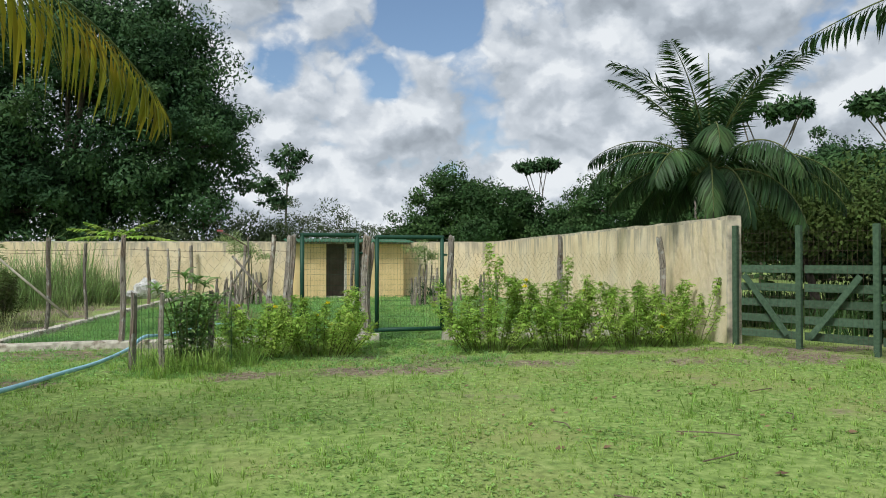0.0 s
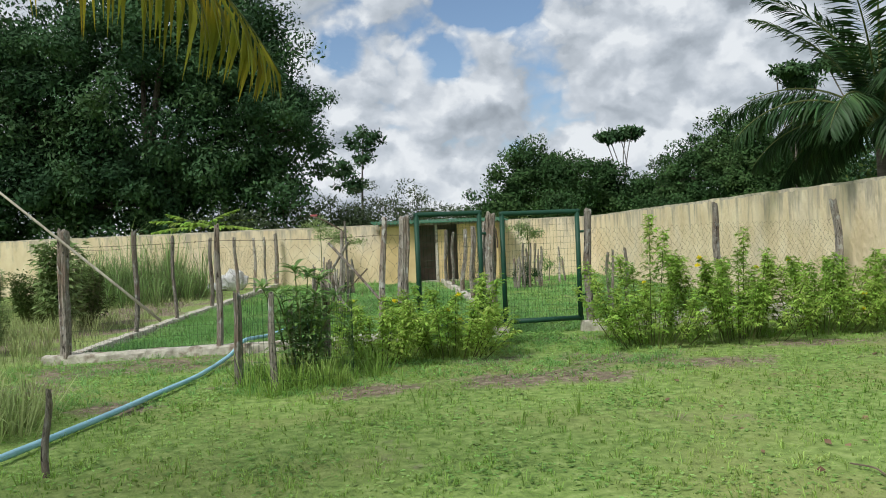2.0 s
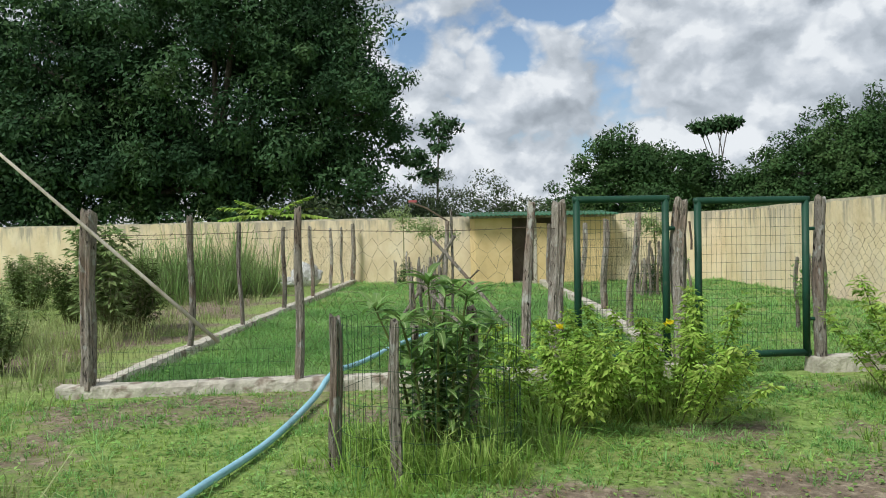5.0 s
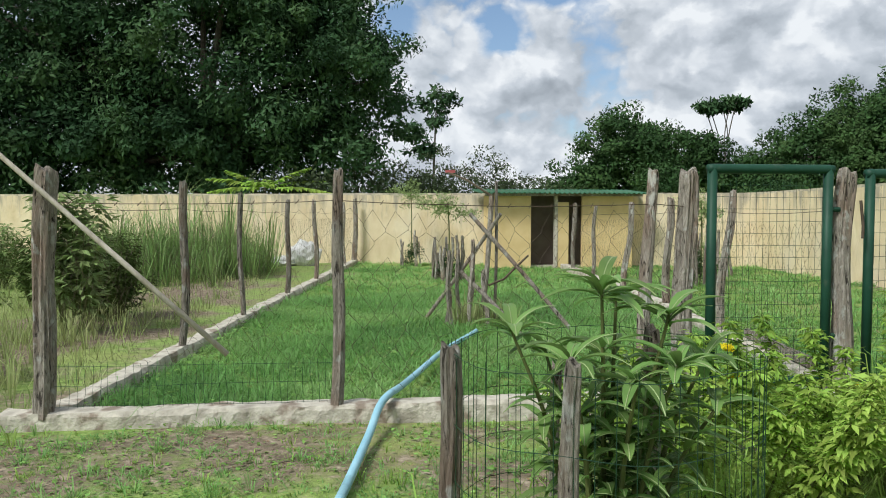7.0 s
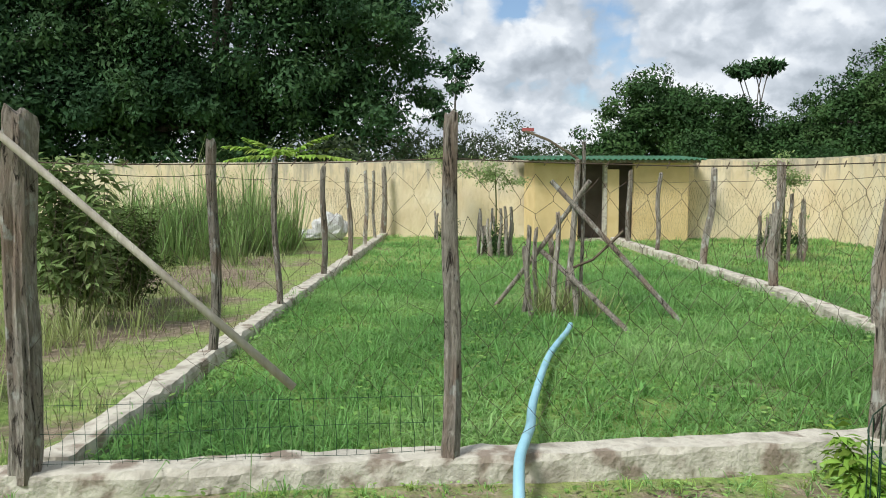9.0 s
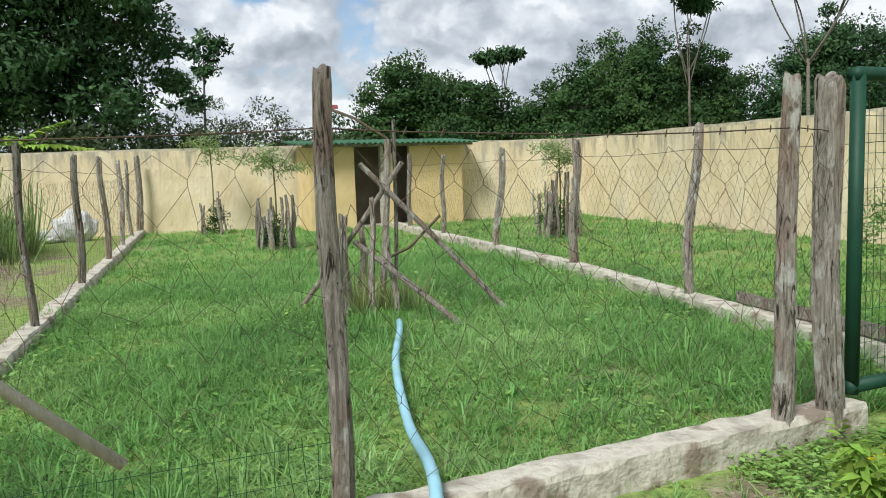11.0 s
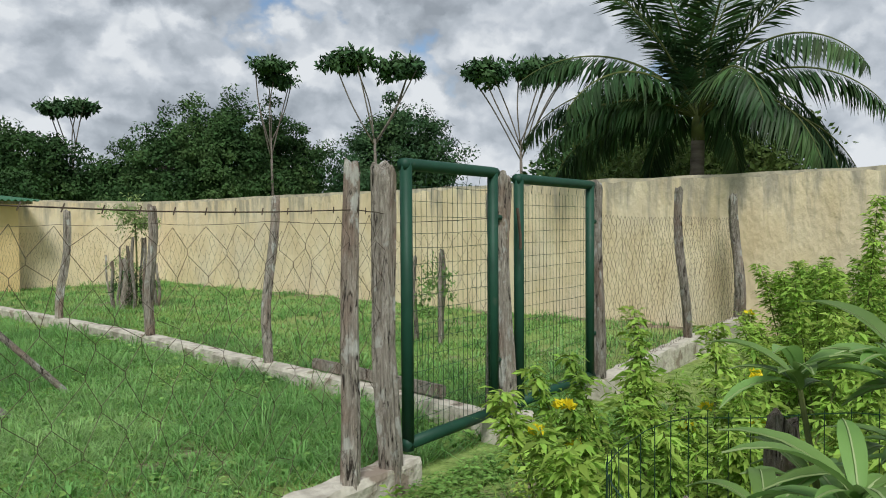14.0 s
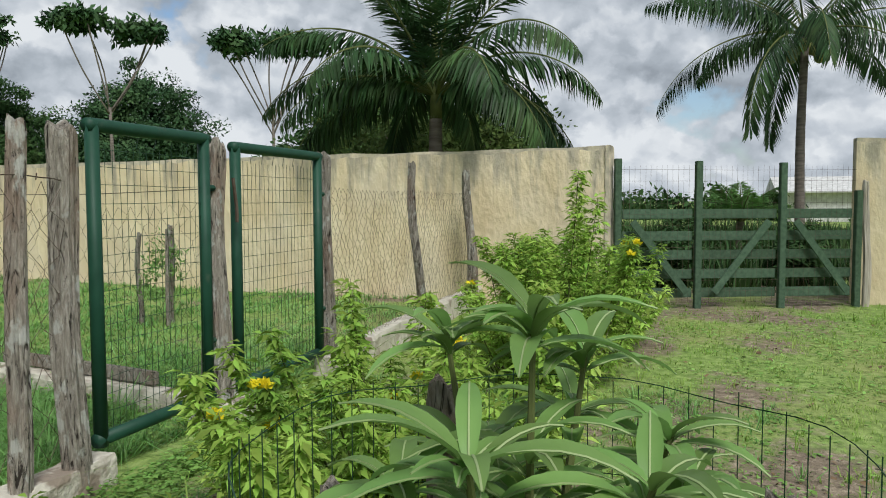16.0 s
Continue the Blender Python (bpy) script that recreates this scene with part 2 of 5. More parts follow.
M_TREE = mat("mid_green_leaf", [(0.026, 0.060, 0.020), (0.046, 0.096, 0.030), (0.080, 0.14, 0.044)], 0.4, 0.7, 0.0, island=0.3, trans=0.15, spec=0.12)
M_SCRUB = mat("grey_green_scrub_leaf", [(0.05, 0.072, 0.036), (0.10, 0.13, 0.062)], 0.6, 0.8, 0.0, island=0.35, trans=0.2, spec=0.1)
M_BRIGHT = mat("bright_green_leaf", [(0.18, 0.31, 0.05), (0.31, 0.46, 0.08), (0.45, 0.58, 0.135)], 1.4, 0.6, 0.0, island=0.4, trans=0.38, spec=0.15)
M_LEAF = mat("broad_green_leaf", [(0.13, 0.245, 0.06), (0.24, 0.385, 0.11)], 3.0, 0.46, 0.0, island=0.3, trans=0.33, spec=0.35)
M_PALM = mat("palm_leaf", [(0.022, 0.052, 0.020), (0.046, 0.095, 0.034), (0.085, 0.145, 0.046)], 1.0, 0.5, 0.0, island=0.45, trans=0.25, spec=0.2)
M_FROND = mat("yellowing_palm_leaf", [(0.12, 0.16, 0.02), (0.28, 0.27, 0.025), (0.44, 0.30, 0.03)], 1.5, 0.5, 0.0, island=0.4, trans=0.45)
M_BARK = mat("grey_bark", [(0.06, 0.05, 0.04), (0.16, 0.135, 0.11)], 6.0, 0.95, 0.8, 20.0, stretch=(3, 3, 1))
M_PBARK = mat("ringed_palm_bark", [(0.10, 0.085, 0.07), (0.22, 0.19, 0.16)], 3.0, 0.95, 0.8, 14.0, stretch=(1, 1, 5))
M_STEM = mat("green_stem", [(0.08, 0.10, 0.03), (0.14, 0.16, 0.05)], 6.0, 0.7, 0.0)
M_FLOWER = mat("yellow_petal", [(0.80, 0.66, 0.02), (0.88, 0.76, 0.04)], 5.0, 0.6, 0.0, trans=0.3)
M_GRASS = mat("lawn_blade", [(0.19, 0.32, 0.06), (0.29, 0.44, 0.09), (0.42, 0.53, 0.15)], 0.5, 0.6, 0.0, island=0.35, trans=0.38)
M_TALL = mat("yard_grass_blade", [(0.145, 0.305, 0.085), (0.23, 0.43, 0.125), (0.36, 0.54, 0.20)], 0.5, 0.5, 0.0, island=0.35, trans=0.45)
M_REED = mat("reedy_grass_blade", [(0.15, 0.24, 0.08), (0.25, 0.37, 0.12), (0.38, 0.45, 0.21)], 0.7, 0.6, 0.0, island=0.4, trans=0.42)
M_WEED = mat("weed_grass_blade", [(0.24, 0.32, 0.11), (0.37, 0.43, 0.17), (0.50, 0.50, 0.28)], 0.6, 0.7, 0.0, island=0.4, trans=0.45)
M_COVER = mat("creeping_weed_leaf", [(0.14, 0.27, 0.055), (0.24, 0.41, 0.095), (0.36, 0.51, 0.15)], 1.2, 0.55, 0.0, island=0.4, trans=0.35)
M_DRY = mat("fallen_dry_leaf", [(0.12, 0.07, 0.04), (0.30, 0.20, 0.11)], 6.0, 0.9, 0.0, island=0.4)
M_RIB = mat("pale_leaf_rib", [(0.32, 0.42, 0.18), (0.42, 0.50, 0.24)], 6.0, 0.5, 0.0, trans=0.2)
M_OLIVE = mat("olive_green_leaf", [(0.05, 0.085, 0.022), (0.085, 0.13, 0.034), (0.14, 0.19, 0.05)], 0.8, 0.7, 0.0, island=0.3, trans=0.22, spec=0.1)
M_DUSTY = mat("dusty_green_leaf", [(0.20, 0.28, 0.10), (0.32, 0.41, 0.17)], 1.0, 0.7, 0.0, island=0.4, trans=0.35, spec=0.15)
M_STICK = mat("dry_twig", [(0.10, 0.075, 0.05), (0.20, 0.16, 0.11)], 8.0, 0.9, 0.3)
M_SACK = mat("white_sacking", [(0.45, 0.44, 0.42), (0.68, 0.67, 0.65)], 3.0, 0.8, 0.5, 20.0)
M_COCO = mat("green_coconut_husk", [(0.20, 0.22, 0.06), (0.32, 0.30, 0.10)], 4.0, 0.6, 0.2)
M_PINK = mat("faded_red_plastic", [(0.40, 0.10, 0.10), (0.55, 0.16, 0.15)], 5.0, 0.6, 0.0)


# ---- mesh helpers ----
def thing(name, label, category, at=(0, 0, 0), group="", kind=""):
    ob = new(name)
    ob.location = at
    ob.empty_display_size = 0.2
    return tagged(ob, label, category, group, kind)


def part(name, me, material, parent=None, label="", smooth=False):
    """Links a mesh (or a bmesh, or (verts, faces)) as one object under parent."""
    if isinstance(me, tuple):
        v, f = me
        d = bpy.data.meshes.new(name)
        d.from_pydata([tuple(p) for p in v] if not isinstance(v, np.ndarray) else v.tolist(), [], f if isinstance(f, list) else f.tolist())
        me = d
    elif isinstance(me, bmesh.types.BMesh):
        d = bpy.data.meshes.new(name)
        me.to_mesh(d)
        me.free()
        me = d
    if smooth:
        me.shade_smooth()
    if material and not me.materials:
        me.materials.append(material)
    ob = new(name, me)
    if parent:
        ob.parent = parent
    if label:
        tagged(ob, label)
    return ob


def tubes(paths, radius, sides=4, caps=True):
    """One (verts, faces) of tubes along polylines; radius a number or one per point."""
    V, F = [], []
    for path in paths:
        P = [Vector(p) for p in path]
        base = len(V)
        for i, p in enumerate(P):
            d = (P[min(i + 1, len(P) - 1)] - P[max(i - 1, 0)]).normalized()
            u = d.cross(Vector((0, 0, 1)) if abs(d.z) < 0.9 else Vector((1, 0, 0))).normalized()
            w = d.cross(u)
            r = radius[i] if isinstance(radius, (list, tuple)) else radius
            for k in range(sides):
                a = 2 * math.pi * k / sides
                V.append(tuple(p + (u * math.cos(a) + w * math.sin(a)) * r))
        for i in range(len(P) - 1):
            for k in range(sides):
                a, b = base + i * sides + k, base + i * sides + (k + 1) % sides
                F.append((a, b, b + sides, a + sides))
        if caps and sides > 2:
            F.append(tuple(base + k for k in range(sides))[::-1])
            F.append(tuple(base + (len(P) - 1) * sides + k for k in range(sides)))
    return V, F


def log(h, r, seed, lean=(0, 0), sides=20, rings=22, crook=0.02, taper=0.85, cut=0.25):
    """A rough split or round post of height h from z 0, with grooves, a crooked line and a slanted, weathered top."""
    rng = random.Random(seed)
    ph = [rng.uniform(0, 6.28) for _ in range(6)]
    V, F = [], []
    for j in range(rings + 1):
        t = j / rings
        cx = lean[0] * t + crook * (math.sin(2.1 * t * 3 + ph[0]) - math.sin(ph[0]))
        cy = lean[1] * t + crook * (math.sin(1.7 * t * 3 + ph[1]) - math.sin(ph[1]))
        for k in range(sides):
            a = 2 * math.pi * k / sides
            g = 1 + 0.10 * math.sin(2 * a + ph[2] + 1.5 * t) + 0.07 * math.sin(5 * a + ph[3] - 2 * t) + 0.16 * noise.noise((math.cos(a) * 2.2, math.sin(a) * 2.2, seed * 3.1 + t * h * 1.6)) + 0.16 * noise.noise((math.cos(a) * 6, math.sin(a) * 6, seed * 1.7 + t * h * 1.2))
            cr = noise.noise((math.cos(a) * 3.1, math.sin(a) * 3.1, seed * 2.3 + t * h * 0.7))
            g -= 0.20 * max(0.0, 1 - abs(cr) * 7)                       # drying cracks
            g += 0.14 * max(0.0, noise.noise((math.cos(a) * 1.3 + seed, math.sin(a) * 1.3, t * h * 3.4)) - 0.25)   # knots
            rr = r * (1 + (taper - 1) * t) * g * (0.86 if j == rings else 1)
            z = h * t + (cut * r * math.cos(a + ph[4]) + 0.25 * r * math.sin(3 * a + ph[5]) if j >= rings - 1 else 0)
            V.append((cx + rr * math.cos(a), cy + rr * math.sin(a), z))
    for j in range(rings):
        for k in range(sides):
            a, b = j * sides + k, j * sides + (k + 1) % sides
            F.append((a, b, b + sides, a + sides))
    F.append(tuple(range(sides))[::-1])
    c = len(V)
    top = V[-sides:]
    V.append((sum(p[0] for p in top) / sides, sum(p[1] for p in top) / sides, sum(p[2] for p in top) / sides - 0.2 * r))
    for k in range(sides):
        F.append((rings * sides + k, rings * sides + (k + 1) % sides, c))
    return V, F


def box(x0, y0, z0, x1, y1, z1, bevel=0.0):
    bm = bmesh.new()
    bmesh.ops.create_cube(bm, size=1.0)
    for v in bm.verts:
        v.co = Vector(((x0 + x1) / 2 + v.co.x * (x1 - x0), (y0 + y1) / 2 + v.co.y * (y1 - y0), (z0 + z1) / 2 + v.co.z * (z1 - z0)))
    if bevel:
        bmesh.ops.bevel(bm, geom=list(bm.edges), offset=bevel, segments=2, affect="EDGES")
    return bm


def leaf_mesh(P, D, U, length, width, fold=0.25, droop=0.0, flat=False):
    """Many pointed, folded leaves: base P, direction D, up U (n x 3 arrays), length and width (n)."""
    n = len(P)
    D = D / np.maximum(np.linalg.norm(D, axis=1, keepdims=True), 1e-6)
    S = np.cross(D, U)
    S /= np.maximum(np.linalg.norm(S, axis=1, keepdims=True), 1e-6)
    Nn = np.cross(S, D)
    ln, wd = length[:, None], width[:, None]
    mid = P + D * ln * 0.5 - Nn * ln * droop * 0.25
    tip = P + D * ln - Nn * ln * droop
    if flat:
        V = np.stack([P, mid + S * wd * 0.5, tip, mid - S * wd * 0.5], axis=1).reshape(-1, 3)
        b = np.arange(n)[:, None] * 4
        return V, np.concatenate([b + np.array([[0, 2, 1]]), b + np.array([[0, 3, 2]])], axis=0)
    l = mid + S * wd * 0.5 + Nn * wd * fold
    r = mid - S * wd * 0.5 + Nn * wd * fold
    V = np.stack([P, l, mid, r, tip], axis=1).reshape(-1, 3)
    b = np.arange(n)[:, None] * 5
    F = np.concatenate([b + np.array([[0, 2, 1]]), b + np.array([[0, 3, 2]]), b + np.array([[1, 2, 4]]), b + np.array([[2, 3, 4]])], axis=0)
    return V, F


def fast_mesh(name, V, F):
    """A mesh from arrays of triangles or quads."""
    me = bpy.data.meshes.new(name)
    V, F = np.asarray(V, dtype=np.float32), np.asarray(F, dtype=np.int32)
    k = F.shape[1]
    me.vertices.add(len(V)); me.vertices.foreach_set("co", V.ravel())
    me.loops.add(F.size); me.loops.foreach_set("vertex_index", F.ravel())
    me.polygons.add(len(F)); me.polygons.foreach_set("loop_start", np.arange(len(F), dtype=np.int32) * k)
    me.update(calc_edges=True)
    return me


def unit(rng, n):
    v = rng.normal(size=(n, 3))
    return v / np.linalg.norm(v, axis=1, keepdims=True)


def blades(rng, P, height, width, lean=0.5):
    """Bent grass blades of two triangles' strip each, standing at P (n x 3)."""
    n = len(P)
    a = rng.uniform(0, 2 * np.pi, n)
    h = height * rng.uniform(0.55, 1.25, n)
    l = lean * rng.uniform(0.1, 1.0, n) * h
    D = np.stack([np.cos(a), np.sin(a), np.zeros(n)], 1)
    b = a + np.pi / 2 + rng.uniform(-0.6, 0.6, n)
    S = np.stack([np.cos(b), np.sin(b), np.zeros(n)], 1) * (width * rng.uniform(0.7, 1.3, n))[:, None] * 0.5
    Z = np.array([[0, 0, 1.0]])
    mid = P + D * (l * 0.35)[:, None] + Z * (h * 0.6)[:, None]
    tip = P + D * l[:, None] + Z * h[:, None]
    V = np.stack([P - S, P + S, mid + S * 0.8, mid - S * 0.8, tip], 1).reshape(-1, 3)
    i = np.arange(n)[:, None] * 5
    F = np.concatenate([i + np.array([[0, 1, 2]]), i + np.array([[0, 2, 3]]), i + np.array([[3, 2, 4]])], 0)
    return V, F


def clumps(rng, P, k, r, height, width, lean=1.2, vary=0.5):
    """Tufts at P: k blades each, which spread outwards from the tuft's middle; tufts differ in height."""
    n = len(P)
    hs = np.repeat(height * np.exp(vary * rng.normal(size=n)), k)
    Q = np.repeat(P, k, 0)
    a = rng.uniform(0, 2 * np.pi, n * k)
    d = np.abs(rng.normal(size=n * k))
    Q[:, 0] += np.cos(a) * d * r
    Q[:, 1] += np.sin(a) * d * r
    h = hs * rng.uniform(0.6, 1.1, n * k)
    l = lean * h * np.clip(0.15 + 0.45 * d, 0, 1.2)
    D = np.stack([np.cos(a), np.sin(a), np.zeros(n * k)], 1)
    b = a + np.pi / 2 + rng.uniform(-0.7, 0.7, n * k)
    S = np.stack([np.cos(b), np.sin(b), np.zeros(n * k)], 1) * (width * rng.uniform(0.7, 1.3, n * k))[:, None] * 0.5
    Z = np.array([[0, 0, 1.0]])
    mid = Q + D * (l * 0.35)[:, None] + Z * (h * 0.75)[:, None]
    tip = Q + D * l[:, None] + Z * (h * np.clip(1.05 - 0.35 * l / np.maximum(h, 1e-4), 0.35, 1))[:, None]
    V = np.stack([Q - S, Q + S, mid + S * 0.8, mid - S * 0.8, tip], 1).reshape(-1, 3)
    i = np.arange(n * k)[:, None] * 5
    F = np.concatenate([i + np.array([[0, 1, 2]]), i + np.array([[0, 2, 3]]), i + np.array([[3, 2, 4]])], 0)
    return V, F


# ---- the plan ----
WALL_TOP, KERB = 2.22, 0.15
FENCE_Y = 13.18
RIGHT_A, RIGHT_B = Vector((8.72, 11.35)), Vector((10.42, 29.15))      # yard side of the right wall
BACK_END = Vector((-30.0, 38.8))                                       # yard side of the back wall, from RIGHT_B
BARE = [(2.9, 10.3, 1.3, 0.7), (1.9, 10.9, 0.9, 0.5), (-2.4, 12.0, 1.3, 0.5), (-0.9, 12.2, 0.8, 0.5), (6.6, 10.6, 2.3, 0.35), (8.7, 9.3, 1.6, 0.9), (4.6, 9.9, 0.8, 0.35),
        (11.5, 8.5, 2.4, 1.6), (-6.0, 14.5, 1.6, 1.2), (0.6, 9.6, 0.7, 0.3), (-2.0, 9.6, 0.6, 0.4), (10.2, 8.9, 1.6, 0.7),
        (-0.3, 12.6, 1.0, 0.3), (1.0, 14.6, 0.5, 0.4), (3.3, 12.6, 1.0, 0.25), (-2.2, 12.25, 2.4, 0.6), (-0.4, 11.9, 1.3, 0.6), (2.2, 9.6, 1.4, 0.6), (-5.0, 17.6, 2.2, 4.2), (-4.4, 23.0, 2.0, 5.0), (-3.4, 10.9, 0.9, 0.5), (9.0, 15.0, 0.5, 2.6), (9.6, 21.0, 0.45, 4.0), (7.2, 9.4, 1.2, 0.5), (8.0, 10.7, 1.0, 0.4), (-2.6, 12.6, 3.0, 0.5), (0.6, 12.5, 1.4, 0.6), (9.6, 9.9, 2.2, 0.8)]


def bare(x, y):
    """How bare the earth is at a place: 0 grass, 1 trodden earth."""
    b = 0.0
    for cx, cy, rx, ry in BARE:
        d = math.hypot((x - cx) / rx, (y - cy) / ry)
        b = max(b, 1.25 - d)
    b = 0.75 * b + 0.8 * noise.noise((x * 1.1, y * 1.1, 3.0)) + 0.45 * noise.noise((x * 3.7, y * 3.7, 8.0)) + (0.12 if y > 9.5 else 0.12 - 0.07 * min(4.0, 9.5 - y))
    return min(1.0, max(0.0, b))


def height(x, y):
    return 0.03 * noise.noise((x * 0.5, y * 0.5, 0)) + 0.012 * noise.noise((x * 2.3, y * 2.3, 5))


# ---- ground ----
def make_ground():
    def line(lo, hi, step):
        mid = list(np.arange(lo, hi + 1e-6, step))
        out, d = [], step
        a, b = [lo], [hi]
        while a[-1] > -1500:
            d *= 1.35
            a.append(a[-1] - d)
            b.append(b[-1] + d)
        return a[:0:-1] + mid + b[1:]
    xs, ys = line(-9, 13, 0.16), line(-3, 34, 0.2)
    nx, ny = len(xs), len(ys)
    V, att = [], []
    for y in ys:
        for x in xs:
            near = -14 < x < 20 and -8 < y < 45
            V.append((x, y, height(x, y) if near else 0.0))
            att.append(bare(x, y) if near else 0.25)
    F = [(j * nx + i, j * nx + i + 1, (j + 1) * nx + i + 1, (j + 1) * nx + i) for j in range(ny - 1) for i in range(nx - 1)]
    me = fast_mesh("ground", V, F)
    a = me.attributes.new("bare", "FLOAT", "POINT")
    a.data.foreach_set("value", att)
    m = mat("turf_and_earth", [(0.12, 0.19, 0.042), (0.215, 0.31, 0.075), (0.32, 0.41, 0.13)], 11.0, 0.95, 0.8, 45.0, detail=9.0, coords="Object",
            stain=(0.55, (0.30, 0.29, 0.11), 0.48, 0.68, 0.6), bump_dist=0.02)
    nt = m.node_tree
    at = nt.nodes.new("ShaderNodeAttribute")
    at.attribute_name = "bare"
    co = nt.nodes.new("ShaderNodeTexCoord")
    n = nt.nodes.new("ShaderNodeTexNoise")
    n.inputs["Scale"].default_value, n.inputs["Detail"].default_value, n.inputs["Roughness"].default_value = 9.0, 10.0, 0.68
    nt.links.new(co.outputs["Object"], n.inputs["Vector"])
    f = math_node(nt, "ADD", at.outputs["Fac"], math_node(nt, "MULTIPLY", math_node(nt, "SUBTRACT", n.outputs["Fac"], 0.5), 1.3))
    fac = ramp_node(nt, f, [(0.38, (0, 0, 0, 1)), (0.82, (1, 1, 1, 1))])
    earth = ramp_node(nt, n.outputs["Fac"], [(0.35, (0.12, 0.092, 0.064, 1)), (0.52, (0.225, 0.176, 0.122, 1)), (0.7, (0.45, 0.375, 0.27, 1))])
    mx = node(nt, "ShaderNodeMix", data_type="RGBA")
    bs = nt.nodes["Principled BSDF"]
    src = bs.inputs["Base Color"].links[0].from_socket
    nt.links.new(fac, mx.inputs["Factor"]); nt.links.new(src, mx.inputs["A"]); nt.links.new(earth, mx.inputs["B"])
    nt.links.new(mx.outputs["Result"], bs.inputs["Base Color"])
    tagged(part("ground", me, m, smooth=True), "short green lawn with trodden bare earth patches", "ground", kind="structure")


make_ground()


# ---- walls ----
def wall(name, a, b, side, top, label, thick=0.2):
    """A rendered wall whose yard face runs from a to b; side: the way its thickness goes. Uneven, with a weathered top course."""
    a, b = Vector(a), Vector(b)
    d = b - a
    n = Vector((-d.y, d.x)).normalized() * side * thick
    cols, rows = max(2, int(d.length / 0.16)), 8
    V, F = [], []
    for k, off in enumerate((Vector((0, 0)), n)):
        for i in range(cols + 1):
            p = a + d * (i / cols) + off
            for j in range(rows + 1):
                z = top if j == rows else -0.3 + (top - 0.05 + 0.3) * j / (rows - 1)
                if j == rows - 1:
                    z += 0.045 * noise.noise((i * 0.8, 3.3, k + top)) + 0.03 * noise.noise((i * 2.3, 7.3, k))
                w = 0.012 * noise.noise((i * 0.33, j * 0.9, k * 9 + top))
                q = p + n.normalized() * w
                V.append((q.x, q.y, z + (0.02 * noise.noise((i * 0.27, 1.5, 2.0)) if j == rows else 0)))
    S = (cols + 1) * (rows + 1)
    at = lambda k, i, j: k * S + i * (rows + 1) + j
    for i in range(cols):
        for j in range(rows):
            F.append((at(0, i, j), at(0, i + 1, j), at(0, i + 1, j + 1), at(0, i, j + 1)))
            F.append((at(1, i, j), at(1, i, j + 1), at(1, i + 1, j + 1), at(1, i + 1, j)))
        F.append((at(0, i, rows), at(0, i + 1, rows), at(1, i + 1, rows), at(1, i, rows)))
    for i in (0, cols):
        for j in range(rows):
            F.append((at(0, i, j), at(0, i, j + 1), at(1, i, j + 1), at(1, i, j)))
    bm = bmesh.new()
    vs = [bm.verts.new(v) for v in V]
    for f in F:
        bm.faces.new([vs[i] for i in f])
    bmesh.ops.recalc_face_normals(bm, faces=bm.faces)
    ob = part(name, bm, M_WALL, smooth=True)
    ob.data.set_sharp_from_angle(angle=radians(40))
    ob.data.materials.append(M_CAP)
    for f in ob.data.polygons:
        if min(ob.data.vertices[v].co.z for v in f.vertices) > top - 0.16:
            f.material_index = 1
    tagged(ob, label, "wall", kind="structure")
    return ob


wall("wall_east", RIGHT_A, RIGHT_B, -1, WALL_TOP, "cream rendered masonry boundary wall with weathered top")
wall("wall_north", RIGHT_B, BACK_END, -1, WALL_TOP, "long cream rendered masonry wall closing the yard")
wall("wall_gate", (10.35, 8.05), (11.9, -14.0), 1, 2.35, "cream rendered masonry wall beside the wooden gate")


def wall_end():
    """Bare grey concrete edge at the gate end of the boundary wall, with chipped arrises."""
    bm = box(-0.02, -0.075, -0.2, 0.235, 0.0, WALL_TOP + 0.012, 0.012)
    bmesh.ops.subdivide_edges(bm, edges=[e for e in bm.edges if e.calc_length() > 1], cuts=26)
    for v in bm.verts:
        v.co.x += 0.012 * noise.noise((v.co.x * 9, 3.0, v.co.z * 6))
        v.co.y += 0.012 * noise.noise((v.co.x * 9, 9.0, v.co.z * 6))
    ob = part("trim", bm, M_CAP)
    ob.matrix_basis = pose(RIGHT_A.x, RIGHT_A.y, 0, 0, 0, 5.5 - 11)
    tagged(ob, "bare grey concrete edge at the end of the wall", "trim", kind="structure")


wall_end()


